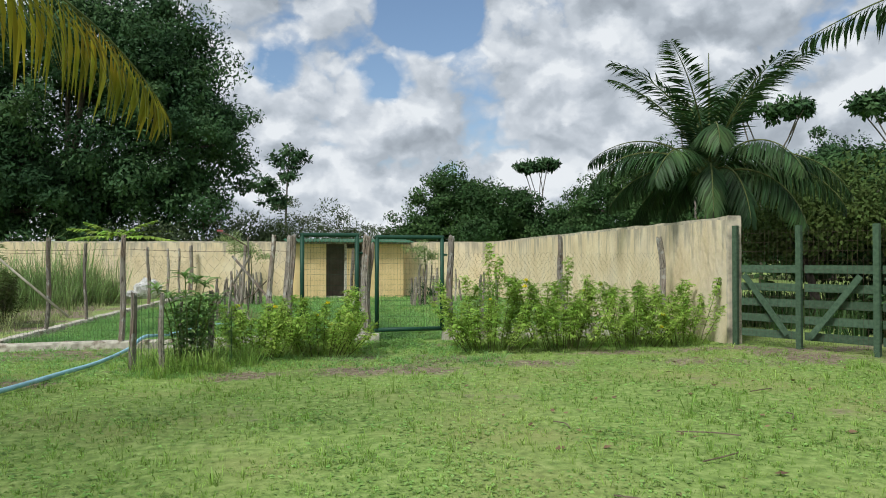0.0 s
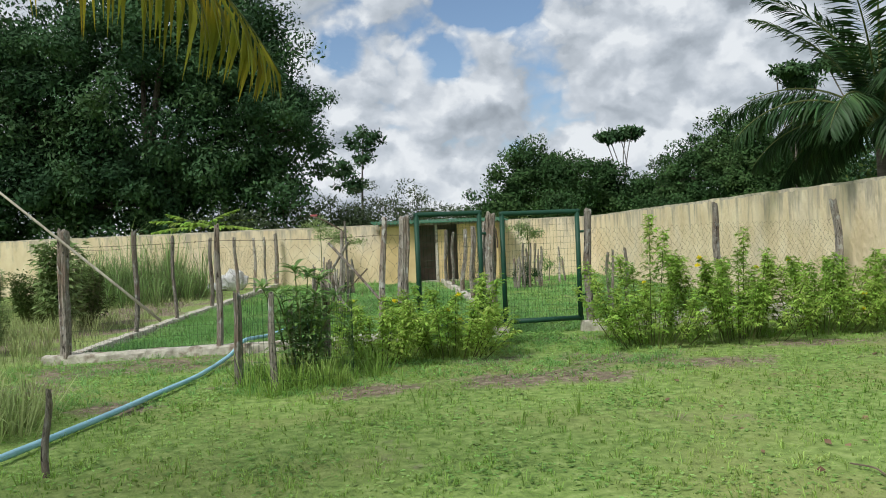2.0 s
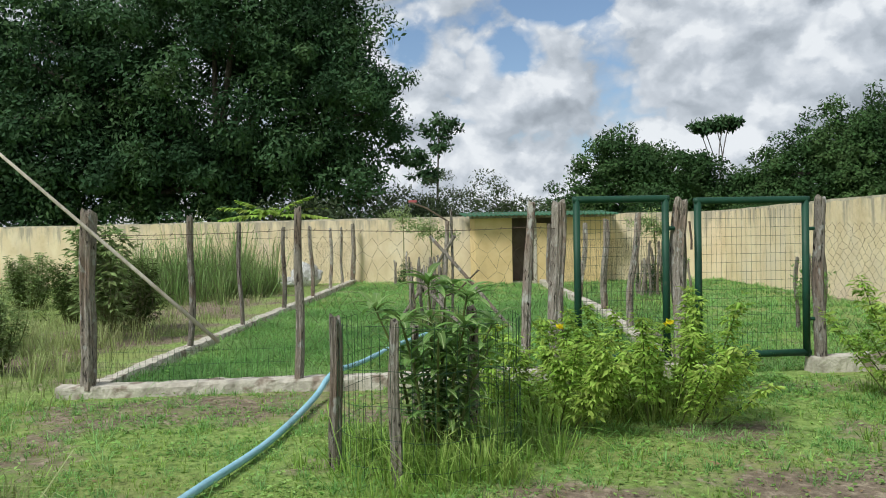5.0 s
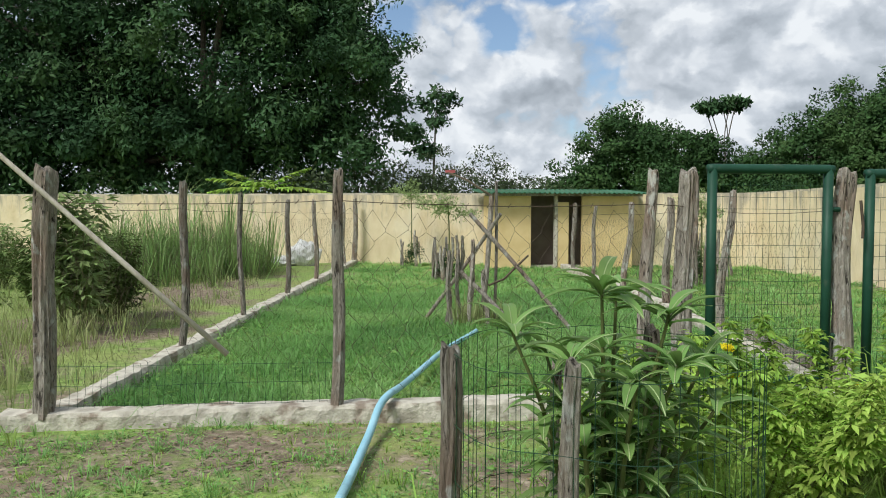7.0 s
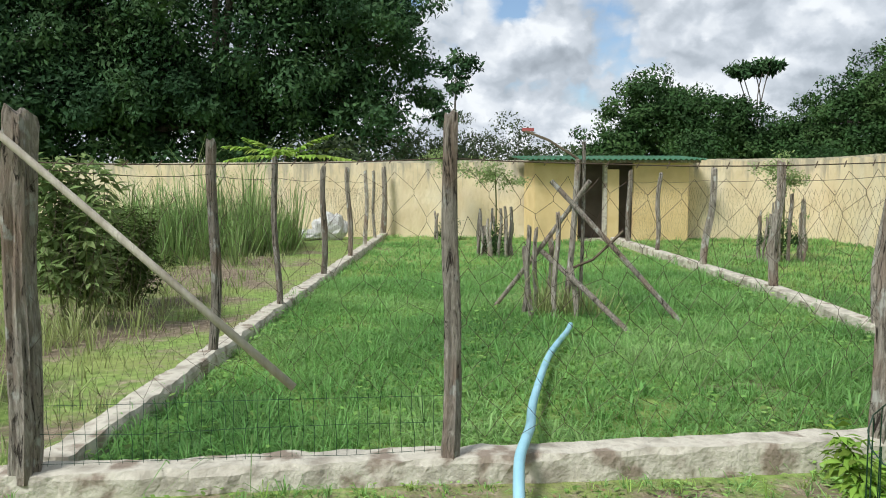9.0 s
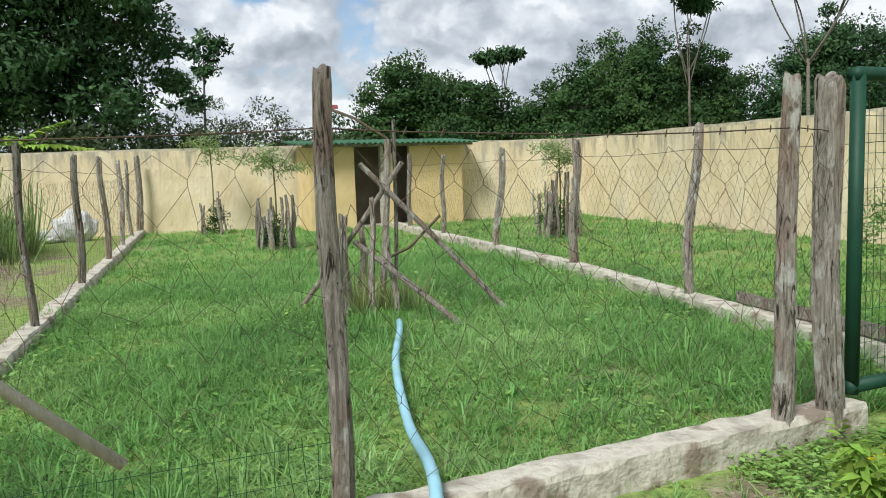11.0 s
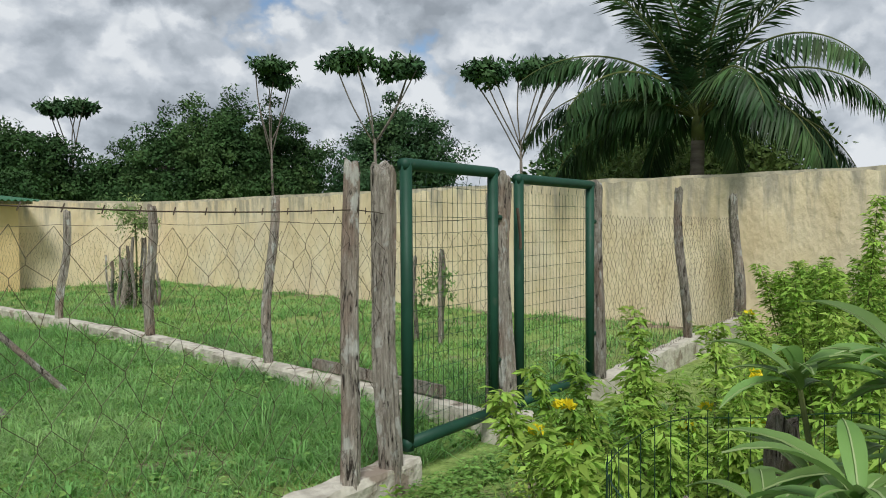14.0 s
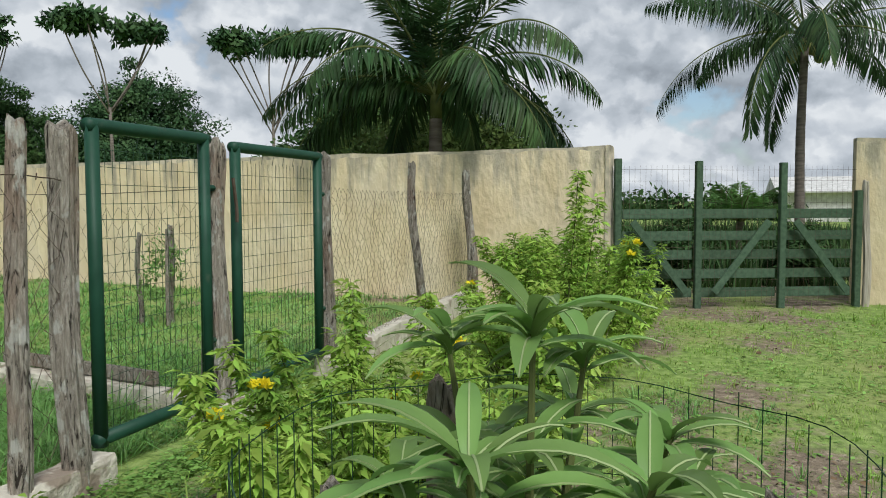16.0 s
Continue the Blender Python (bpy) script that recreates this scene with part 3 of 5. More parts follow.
# ---- kerbs ----
def kerb(name, pts, label, width=0.2, zs=None):
    """Low rough concrete footing along pts, with a chipped top edge."""
    tot, V, F = 0.0, [], []
    P = []
    for (x0, y0, z0), (x1, y1, z1) in zip(pts, pts[1:]):
        L = math.hypot(x1 - x0, y1 - y0)
        k = max(2, int(L / 0.06))
        for i in range(k + (1 if (x1, y1, z1) == pts[-1] else 0)):
            t = i / k
            P.append(Vector((x0 + (x1 - x0) * t, y0 + (y1 - y0) * t, z0 + (z1 - z0) * t)))
    for i, p in enumerate(P):
        d = (P[min(i + 1, len(P) - 1)] - P[max(0, i - 1)])
        n = Vector((-d.y, d.x, 0)).normalized()
        for k, (s, z) in enumerate(((-0.54, -0.15), (-0.52, 0.0), (-0.5, p.z - 0.03), (-0.42, p.z), (0.42, p.z), (0.5, p.z - 0.03), (0.52, 0.0), (0.54, -0.15))):
            w = 0.014 * noise.noise((p.x * 2.1, p.y * 2.1, k * 1.7)) + 0.02 * noise.noise((p.x * 7, p.y * 7, k))
            q = p + n * (s * width + w)
            V.append((q.x, q.y, z + (0.6 * w if 1 < k < 6 else 0)))
    for i in range(len(P) - 1):
        for k in range(7):
            F.append((i * 8 + k, i * 8 + k + 1, (i + 1) * 8 + k + 1, (i + 1) * 8 + k))
    F.append(tuple(range(8))); F.append(tuple((len(P) - 1) * 8 + k for k in range(8))[::-1])
    ob = part(name, (V, F), M_KERB)
    bm = bmesh.new(); bm.from_mesh(ob.data); bmesh.ops.recalc_face_normals(bm, faces=bm.faces); bm.to_mesh(ob.data); bm.free()
    tagged(ob, label, "kerb", kind="structure")


kerb("kerb_front", [(-3.75, 13.12, 0.13), (1.5, FENCE_Y, 0.15)], "low chipped concrete footing under the wire fence", 0.21)
kerb("kerb_front_east", [(2.45, FENCE_Y, 0.15), (2.86, FENCE_Y, 0.15)], "low chipped concrete footing between the gates", 0.2)
kerb("kerb_front_far", [(4.05, FENCE_Y, 0.16), (6.5, FENCE_Y, 0.24), (8.85, FENCE_Y, 0.26)], "low chipped concrete footing behind the shrubs", 0.17)
kerb("kerb_west", [(-3.42, 13.3, 0.13), (-2.9, 18.3, 0.13), (-1.42, 32.0, 0.13)], "low whitish concrete footing with grass beside it", 0.2)
kerb("kerb_divider", [(2.66, 13.35, 0.15), (3.12, 16.3, 0.15), (3.6, 19.1, 0.15), (4.55, 28.9, 0.15)], "low chipped concrete footing dividing two grass yards", 0.19)


# ---- shed ----
def make_shed():
    s = thing("shed", "ochre rendered shed with two dark doorways under a green roof", "shed", (4.6, 29.3, 0))
    y0, y1 = 0.0, 1.0
    W = lambda n, x0, x1, z0, z1, m=M_SHED, ya=0.0, yb=0.14: part(n, box(x0 - 4.6, ya, z0, x1 - 4.6, yb, z1, 0.008), m, s)
    W("wall", 2.5, 3.68, -0.1, 2.12); W("wall", 4.47, 4.8, -0.1, 1.92); W("wall", 5.2, 6.72, -0.1, 2.12)
    part("door_jamb", box(4.38 - 4.6, -0.02, -0.1, 4.468 - 4.6, 0.16, 2.1, 0.006), M_KERB, s, "pale concrete door jamb")
    W("side_wall", 2.5, 2.64, -0.1, 2.15, M_SHED, 0.145, 1.35)
    W("side_wall", 6.58, 6.72, -0.1, 2.15, M_SHED, 0.145, 0.72)
    # coloured dark so the doorways read as shaded inside
    W("back_wall", 2.7, 6.5, -0.1, 2.15, M_INDOOR_SHADE, 0.70, 0.78)
    W("floor_slab", 2.66, 6.56, -0.1, 0.06, M_KERB, 0.15, 0.69)
    n, cols = 0, 5
    for i in range(cols):
        V, F, k = [], [], 56
        xa, xb = 2.12 + i * 0.98, 2.12 + i * 0.98 + 1.03
        for a in range(k + 1):
            x = xa + (xb - xa) * a / k
            w = 0.022 * math.sin(2 * math.pi * x / 0.146)
            for y, z in ((-0.42, 2.17), (1.6, 2.33)):
                V.append((x - 4.6, y, z + w + 0.004 * (i % 2)))
                V.append((x - 4.6, y, z + w + 0.004 * (i % 2) - 0.007))
        for a in range(k):
            b = a * 4
            F += [(b, b + 4, b + 6, b + 2), (b + 1, b + 3, b + 7, b + 5), (b, b + 1, b + 5, b + 4), (b + 2, b + 6, b + 7, b + 3)]
        part("roof_sheet", (V, F), M_ROOF, s, "green corrugated roof sheet")
    for y in (-0.2, 0.6):
        part("roof_beam", box(2.3 - 4.6, y - 0.03, 2.09 + 0.12 * (y + 0.2), 6.95 - 4.6, y + 0.03, 2.17 + 0.12 * (y + 0.2), 0.005), M_POST, s, "dark timber roof beam")


make_shed()


# ---- fences ----
def netting(a, b, z0, z1, cell=0.12, r=0.0016, seed=0, sag=0.02, tear=0.0):
    """Twisted hexagonal netting between two ground points: zig-zag strands that meet at twists."""
    rng = random.Random(seed)
    a, b = Vector((*a, 0)), Vector((*b, 0))
    L = (b - a).length
    d = (b - a) / L
    n = Vector((-d.y, d.x, 0))
    cols, rows = max(2, round(L / cell)), max(2, round((z1 - z0) / (cell * 0.75)))
    pt = {}

    def at(i, j):
        if (i, j) not in pt:
            s = min(max(i * L / cols, 0), L)
            z = z0 + (z1 - z0) * j / rows
            inner = 0 < j < rows
            s += rng.uniform(-0.2, 0.2) * cell * inner
            z += rng.uniform(-0.2, 0.2) * cell * inner - sag * math.sin(math.pi * s / L) * (j / rows)
            pt[i, j] = a + d * s + n * rng.uniform(-0.012, 0.012) + Vector((0, 0, z))
        return pt[i, j]
    paths = []
    tw = Vector((0, 0, 0.07 * cell))
    for j in range(rows):
        o = 0.5 * (j % 2)
        for i in range(cols + 1):
            if i + o > cols or rng.random() < tear:
                continue
            p = at(i + o, j)
            if j:
                paths.append((p - tw, p + tw))
            for di in (-0.5, 0.5):
                if 0 <= i + o + di <= cols:
                    q = at(i + o + di, j + 1)
                    paths.append((p + tw, q - tw))
    return tubes(paths, r, 3, False)


def grid_wire(a, b, z0, z1, dx, dz, r=0.0014, seed=0, wobble=0.004):
    rng = random.Random(seed)
    a, b = Vector((*a, 0)), Vector((*b, 0))
    L = (b - a).length
    d = (b - a) / L
    paths = []
    for i in range(int(L / dx) + 1):
        s = i * dx
        paths.append([a + d * (s + rng.uniform(-wobble, wobble)) + Vector((0, 0, z)) for z in np.linspace(z0, z1 + rng.uniform(0, 0.02), 4)])
    for j in range(int((z1 - z0) / dz) + 1):
        z = z0 + j * dz
        paths.append([a + d * (L * t) + Vector((0, 0, z + rng.uniform(-wobble, wobble))) for t in np.linspace(0, 1, 5)])
    return tubes(paths, r, 3, False)


def strand(a, b, sag=0.02, r=0.0025, barbs=0.0, seed=0):
    a, b = Vector(a), Vector(b)
    rng = random.Random(seed)
    P = [a.lerp(b, t) - Vector((0, 0, sag * 4 * t * (1 - t) + 0.004 * rng.random())) for t in np.linspace(0, 1, 9)]
    paths = [P]
    if barbs:
        L = (b - a).length
        for i in range(1, int(L / barbs)):
            p = a.lerp(b, i * barbs / L) - Vector((0, 0, sag * 4 * (i * barbs / L) * (1 - i * barbs / L)))
            paths.append([p + Vector((0.012, 0.01, 0.016)), p - Vector((0.012, 0.01, 0.016))])
    return tubes(paths, r, 4, False)


def post(fence, x, y, z, top, r, seed, lean=(0, 0), **kw):
    ob = part("post", log(top - z + 0.04, r, seed, lean, 30 if r > 0.044 else 20, 40 if r > 0.044 else 24, **kw), M_POST, fence)
    ob.location = (x, y, z - 0.04)
    return ob


front = thing("yard_fence", "weathered log fence with sagging wire netting along the footing", "fence")
post(front, -3.46, 13.1, 0.13, 1.86, 0.077, 1, (0.02, 0.08), crook=0.01)
post(front, -1.40, 13.09, 0.14, 1.86, 0.043, 2, (0.02, 0.09), crook=0.012)
post(front, 0.92, 13.12, 0.15, 1.88, 0.048, 3, (0.12, 0.06), crook=0.008)
part("netting", netting((-1.38, 13.12), (0.95, 13.14), 0.2, 1.6, 0.17, 0.0015, 1, 0.06, 0.05), M_WIRE, front)
part("netting", netting((0.98, 13.17), (1.3, 13.17), 0.2, 1.6, 0.15, 0.0017, 2, 0.0), M_WIRE, front)
part("netting", grid_wire((-3.4, 13.1), (-1.42, 13.12), 0.15, 0.46, 0.055, 0.15, 0.0015, 3, 0.012), M_GWIRE, front, "low green welded mesh")
part("netting", netting((-3.4, 13.12), (-1.42, 13.12), 0.45, 1.6, 0.17, 0.0011, 4, 0.05, 0.1), M_WIRE, front)
part("top_wire", strand((-3.44, 13.16, 1.62), (-1.38, 13.16, 1.64), 0.02, 0.0028, 0.16, 1), M_WIRE, front, "barbed top wire")
part("top_wire", strand((-1.38, 13.16, 1.64), (1.02, 13.16, 1.62), 0.03, 0.0032, 0.16, 2), M_WIRE, front, "barbed top wire")
part("top_wire", strand((1.02, 13.16, 1.62), (1.3, 13.18, 1.6), 0.0, 0.003, 0.1, 3), M_WIRE, front, "barbed top wire")

west = thing("side_fence", "row of thin weathered posts on the whitish footing", "fence")
WEST = [(-3.13, 15.85, 1.88, 0.045), (-2.86, 18.35, 1.83, 0.04), (-2.55, 21.4, 1.80, 0.045), (-2.22, 24.5, 1.86, 0.05), (-1.95, 27.4, 1.85, 0.045), (-1.70, 29.8, 1.9, 0.045), (-1.45, 31.7, 2.04, 0.075)]
for i, (x, y, t, r) in enumerate(WEST):
    post(west, x, y, 0.12, t, r, 20 + i, (0.03 * (-1) ** i, 0.02), crook=0.02)
pw = [(-3.44, 13.15)] + [p[:2] for p in WEST]
for i, (p, q) in enumerate(zip(pw, pw[1:])):
    part("netting", netting(p, q, 0.18, 1.5, 0.13, 0.0010, 30 + i, 0.04, 0.05), M_WIRE, west)
    part("top_wire", strand((*p, 1.6), (*q, 1.6), 0.03, 0.0025, 0.0, i), M_WIRE, west)

div = thing("divider_fence", "leaning weathered posts with wire netting on a footing", "fence")
DIV = [(3.12, 16.3, 1.83, 0.052, (0.16, 0.05)), (3.58, 19.08, 1.80, 0.058, (0.04, 0.0)), (3.86, 21.9, 1.78, 0.055, (0.14, 0.0)), (4.14, 24.8, 1.75, 0.045, (0.08, 0.0)), (4.38, 27.3, 1.85, 0.06, (0.05, 0))]
for i, (x, y, t, r, l) in enumerate(DIV):
    post(div, x, y, 0.15, t, r, 40 + i, l, crook=0.025)
pd = [(2.62, 13.25)] + [p[:2] for p in DIV]
for i, (p, q) in enumerate(zip(pd, pd[1:])):
    part("netting", netting(p, q, 0.18, 1.5, 0.13, 0.0013, 50 + i, 0.05, 0.04), M_WIRE, div)
    part("top_wire", strand((*p, 1.58), (*q, 1.58), 0.03, 0.0028, 0.0, 9 + i), M_WIRE, div)
part("base_board", box(-0.9, -0.03, 0, 0.9, 0.03, 0.10, 0.01), M_POST, div, "split plank lying along the footing").matrix_basis = pose(2.95, 14.75, 0.16, 0, 0, 80)

east = thing("shrub_fence", "thin crooked posts with fine netting before the cream wall", "fence")
for i, (x, t, r, l) in enumerate(((6.52, 1.92, 0.05, (-0.14, 0)), (8.62, 1.9, 0.07, (-0.12, 0)))):
    post(east, x, FENCE_Y, 0.25, t, r, 60 + i, l, crook=0.045)
part("netting", netting((4.25, FENCE_Y), (6.45, FENCE_Y), 0.2, 1.62, 0.085, 0.0016, 61, 0.02), M_WIRE, east)
part("netting", netting((6.45, FENCE_Y), (8.55, FENCE_Y), 0.26, 1.62, 0.085, 0.0016, 62, 0.02), M_WIRE, east)

# gate posts and the two pipe gates
gp = thing("gate_post", "thick grooved grey log gate post", "post", group="gate posts")
part("log", log(1.98, 0.074, 71, (0.05, 0.06), 36, 60, crook=0.02, taper=0.95), M_POST, gp)
gp.location = (1.29, 13.14, -0.1)
for i, (x, r, h, l) in enumerate(((2.62, 0.078, 1.99, (0.05, 0.02)), (4.20, 0.06, 2.0, (0.04, 0.02)))):
    g = thing("gate_post", "rough split grey log gate post with chain" if i == 0 else "rough grey log gate post", "post", (x, FENCE_Y + 0.02, -0.1), group="gate posts")
    part("log", log(h, r, 72 + i, l, 32, 44, crook=0.02, taper=0.95), M_POST, g)
    if i == 0:
        part("log", log(1.86, 0.05, 75, (0.05, 0.0), crook=0.02), M_POST, g, "second thinner log behind").location = (0.05, 0.15, 0)
        part("chain", tubes([[(0.1, -0.06, 1.75), (0.115, -0.075, 1.55), (0.11, -0.08, 1.45)]], 0.012, 5), M_WIRE, g, "dark hanging chain and lock")


def pipe_gate(x0, x1, z0, z1, label, seed):
    g = thing("gate", label, "gate", (x0, FENCE_Y + 0.02, 0), group="pipe gates")
    w, r = x1 - x0, 0.038
    part("frame_post", tubes([[(r, 0, z0), (r, 0, z1 - 0.02)]], r, 12), M_GREEN, g, smooth=True)
    part("frame_post", tubes([[(w - r, 0, z0), (w - r, 0, z1 - 0.02)]], r, 12), M_GREEN, g, smooth=True)
    part("frame_rail", tubes([[(0.0, 0, z1 - r), (r, 0, z1 - r + 0.004), (w - r, 0, z1 - r + 0.004), (w, 0, z1 - r)]], r, 12), M_GREEN, g, smooth=True)
    part("frame_rail", tubes([[(0.0, 0, z0 + r), (w, 0, z0 + r)]], r, 12), M_GREEN, g, smooth=True)
    part("wire_mesh", grid_wire((2 * r, 0.0), (w - 2 * r, 0.0), z0 + 0.08, z1 - 0.14, 0.055, 0.095, 0.0018, seed, 0.006), M_GWIRE, g)
    for i in range(int(w / 0.15)):
        part("tie_wire", tubes([[(2 * r + i * 0.15, 0, z1 - 0.14), (2 * r + i * 0.15 + 0.02, 0.0, z1 - 2 * r)]], 0.002, 3), M_GWIRE, g)
    for z in (z1 - 0.35, z0 + 0.4):
        part("hinge", tubes([[(w - r, 0, z), (w + 0.06, 0, z)], [(w - r, 0, z - 0.06), (w - r, 0, z + 0.06)]], 0.02, 8), M_GREEN, g)
    return g


pipe_gate(1.48, 2.52, 0.17, 1.93, "closed dark green pipe gate with wire mesh", 1)
pipe_gate(2.80, 4.08, 0.17, 1.90, "closed wide dark green pipe gate with wire mesh", 2)


# ---- big wooden gate ----
def wooden_gate():
    a, b = Vector((8.76, 11.2, 0)), Vector((10.12, 8.0, 0))
    L = (b - a).length
    g = thing("wooden_gate", "closed faded green double board gate with wire mesh above", "gate", a)
    ang = math.degrees(math.atan2((b - a).y, (b - a).x))
    g.matrix_basis = pose(a.x, a.y, 0, 0, 0, ang)
    for i, s in enumerate((0.02, 1.14, 2.33, L - 0.06)):
        part("upright", box(s - 0.045, -0.04, -0.2, s + 0.045, 0.04, (2.05, 2.02, 2.0, 1.62)[i], 0.006), M_GWOOD, g)
    for leaf in ((0.1, 1.08), (1.2, 2.27), (2.39, L - 0.12)):
        for z in (0.16, 0.42, 0.68, 0.94, 1.24):
            part("board", box(leaf[0], 0.042, z, leaf[1], 0.066, z + 0.13, 0.004), M_GWOOD, g)
        n = leaf[1] - leaf[0]
        bm = box(-0.05, -0.068, -0.62, 0.05, -0.044, 0.62, 0.004)
        br = part("brace", bm, M_GWOOD, g)
        br.matrix_basis = pose((leaf[0] + leaf[1]) / 2, 0, 0.72, 0, 38 * (1 if leaf[0] > 1 and leaf[0] < 2 else -1), 0)
    part("wire_mesh", grid_wire((0.03, 0.0), (L - 0.1, 0.0), 0.1, 1.95, 0.075, 0.15, 0.0016, 7, 0.006), M_WIRE, g)


wooden_gate()
gs = thing("gate_stake", "bare leaning wooden stake beside the wall", "post", (10.2, 7.93, -0.2))
part("stake", log(1.95, 0.05, 81, (0.03, 0.0)), M_POLE, gs)


# ---- brace pole, tripod, hose ----
bp = thing("brace_pole", "long bleached pole leaning across the corner post", "pole")
part("pole", tubes([[(-4.55, 12.99, 2.75), (-3.8, 12.985, 2.06), (-2.9, 12.98, 1.23), (-2.16, 12.975, 0.54)]], [0.015, 0.017, 0.019, 0.021], 9), M_POLE, bp, smooth=True)

hose = thing("garden_hose", "thick light blue hose lying over the footing into grass", "hose")


def spline(pts, k=10):
    P = [Vector(p) for p in pts]
    P = [P[0] * 2 - P[1]] + P + [P[-1] * 2 - P[-2]]
    out = []
    for i in range(1, len(P) - 2):
        for t in np.linspace(0, 1, k, endpoint=False):
            p0, p1, p2, p3 = P[i - 1:i + 3]
            out.append(0.5 * ((2 * p1) + (p2 - p0) * t + (2 * p0 - 5 * p1 + 4 * p2 - p3) * t * t + (3 * p1 - p0 - 3 * p2 + p3) * t ** 3))
    return out + [P[-2]]


part("tube", tubes([spline([(-3.85, 3.4, 0.04), (-2.95, 6.1, 0.05), (-2.37, 7.65, 0.05), (-1.92, 9.05, 0.05), (-1.68, 9.95, 0.05), (-1.40, 11.0, 0.05), (-1.19, 12.3, 0.08), (-1.09, 12.85, 0.17), (-1.01, 13.1, 0.20), (-0.92, 13.4, 0.18), (-0.75, 14.1, 0.13), (-0.36, 15.35, 0.12), (0.06, 16.4, 0.11), (0.2, 16.8, 0.10)])], 0.028, 10), M_HOSE, hose, smooth=True)

tri = thing("stake_tripod", "crossed weathered poles and stakes guarding a dead sapling", "stakes", (0.45, 18.0, 0))
TRI = [((-0.75, 0.55, 0.0), (0.25, -0.1, 1.55), 0.028), ((1.1, -0.75, 0.0), (-0.15, 0.1, 1.55), 0.03), ((0.35, -1.3, 0.0), (-0.3, -0.1, 0.75), 0.03), ((0.0, 0.0, 0), (0.14, 0.0, 1.8), 0.036), ((0.2, 0.1, 0), (0.2, -0.02, 2.0), 0.022)]
for a, b, r in TRI:
    part("pole", tubes([spline([a, Vector(a).lerp(Vector(b), 0.5) + Vector((0.02, 0.02, 0)), b], 4)], r, 8), M_POST, tri)
for i, (x, y, h) in enumerate(((-0.45, -0.25, 1.05), (-0.3, 0.2, 1.0), (-0.2, -0.35, 1.2), (0.0, -0.4, 0.8), (-0.1, 0.35, 0.9), (-0.5, 0.0, 0.8))):
    st = part("stake", log(h + 0.1, 0.033, 90 + i, (0.03 * (i % 3 - 1), 0.02)), M_POST, tri)
    st.location = (x, y, -0.1)
for twig in ([(0.1, 0.0, 0.55), (0.3, -0.1, 0.65), (0.62, -0.2, 0.98)], [(0.14, 0, 1.8), (-0.2, 0.05, 2.02), (-0.5, 0.1, 2.14)]):
    part("branch", tubes([twig], 0.016, 5), M_STICK, tri)
part("red_tag", box(-0.5, 0.08, 2.12, -0.36, 0.10, 2.16, 0.004), M_PINK, tri, "faded red strip tied to a branch")

slab = thing("concrete_slab", "pale concrete slab lying beyond the gate", "slab", (13.6, 9.2, 0))
part("slab", box(-0.5, -0.6, -0.02, 0.5, 0.6, 0.14, 0.02), M_KERB, slab)
st0 = thing("short_stake", "short thin weathered stake at the lawn edge", "post", (-1.85, 7.3, -0.15))
part("stake", log(0.75, 0.024, 131, (0.02, 0.01), 10, 8), M_POST, st0)


def far_house():
    h = thing("house", "low pale house with a grey roof far beyond the gate", "house", (60, -0.5, 0))
    part("wall", box(-4, -5, 0, 4, 5, 2.1, 0.02), M_SACK, h)
    V = [(-4.6, -5.6, 2.0), (-4.6, 5.6, 2.0), (4.6, 5.6, 2.0), (4.6, -5.6, 2.0), (0, -5.6, 3.2), (0, 5.6, 3.2), (-4.6, -5.6, 2.1), (-4.6, 5.6, 2.1), (4.6, 5.6, 2.1), (4.6, -5.6, 2.1)]
    part("roof", (V, [(0, 3, 2, 1), (0, 1, 7, 6), (2, 3, 9, 8), (6, 7, 5, 4), (4, 5, 8, 9), (0, 6, 4, 9, 3), (1, 2, 8, 5, 7)]), M_SACK, h, "weathered grey roof")


far_house()

for i, (x, y, a, L) in enumerate(((3.82, 4.48, 20, 0.42), (4.17, 5.16, 150, 0.5), (2.8, 3.7, 130, 0.45), (5.34, 5.64, 60, 0.3), (3.2, 5.9, 100, 0.25), (6.0, 6.9, 15, 0.35))):
    tw = thing("fallen_twig", "dry brown twig lying on the lawn", "twig", (x, y, height(x, y) + 0.022), group="fallen twigs")
    c, s_ = math.cos(radians(a)) * L, math.sin(radians(a)) * L
    part("stick", tubes([spline([(-c / 2, -s_ / 2, 0.0), (0.03, -0.02, 0.012), (c / 2, s_ / 2, 0.004)], 4)], 0.006, 5), M_STICK, tw)


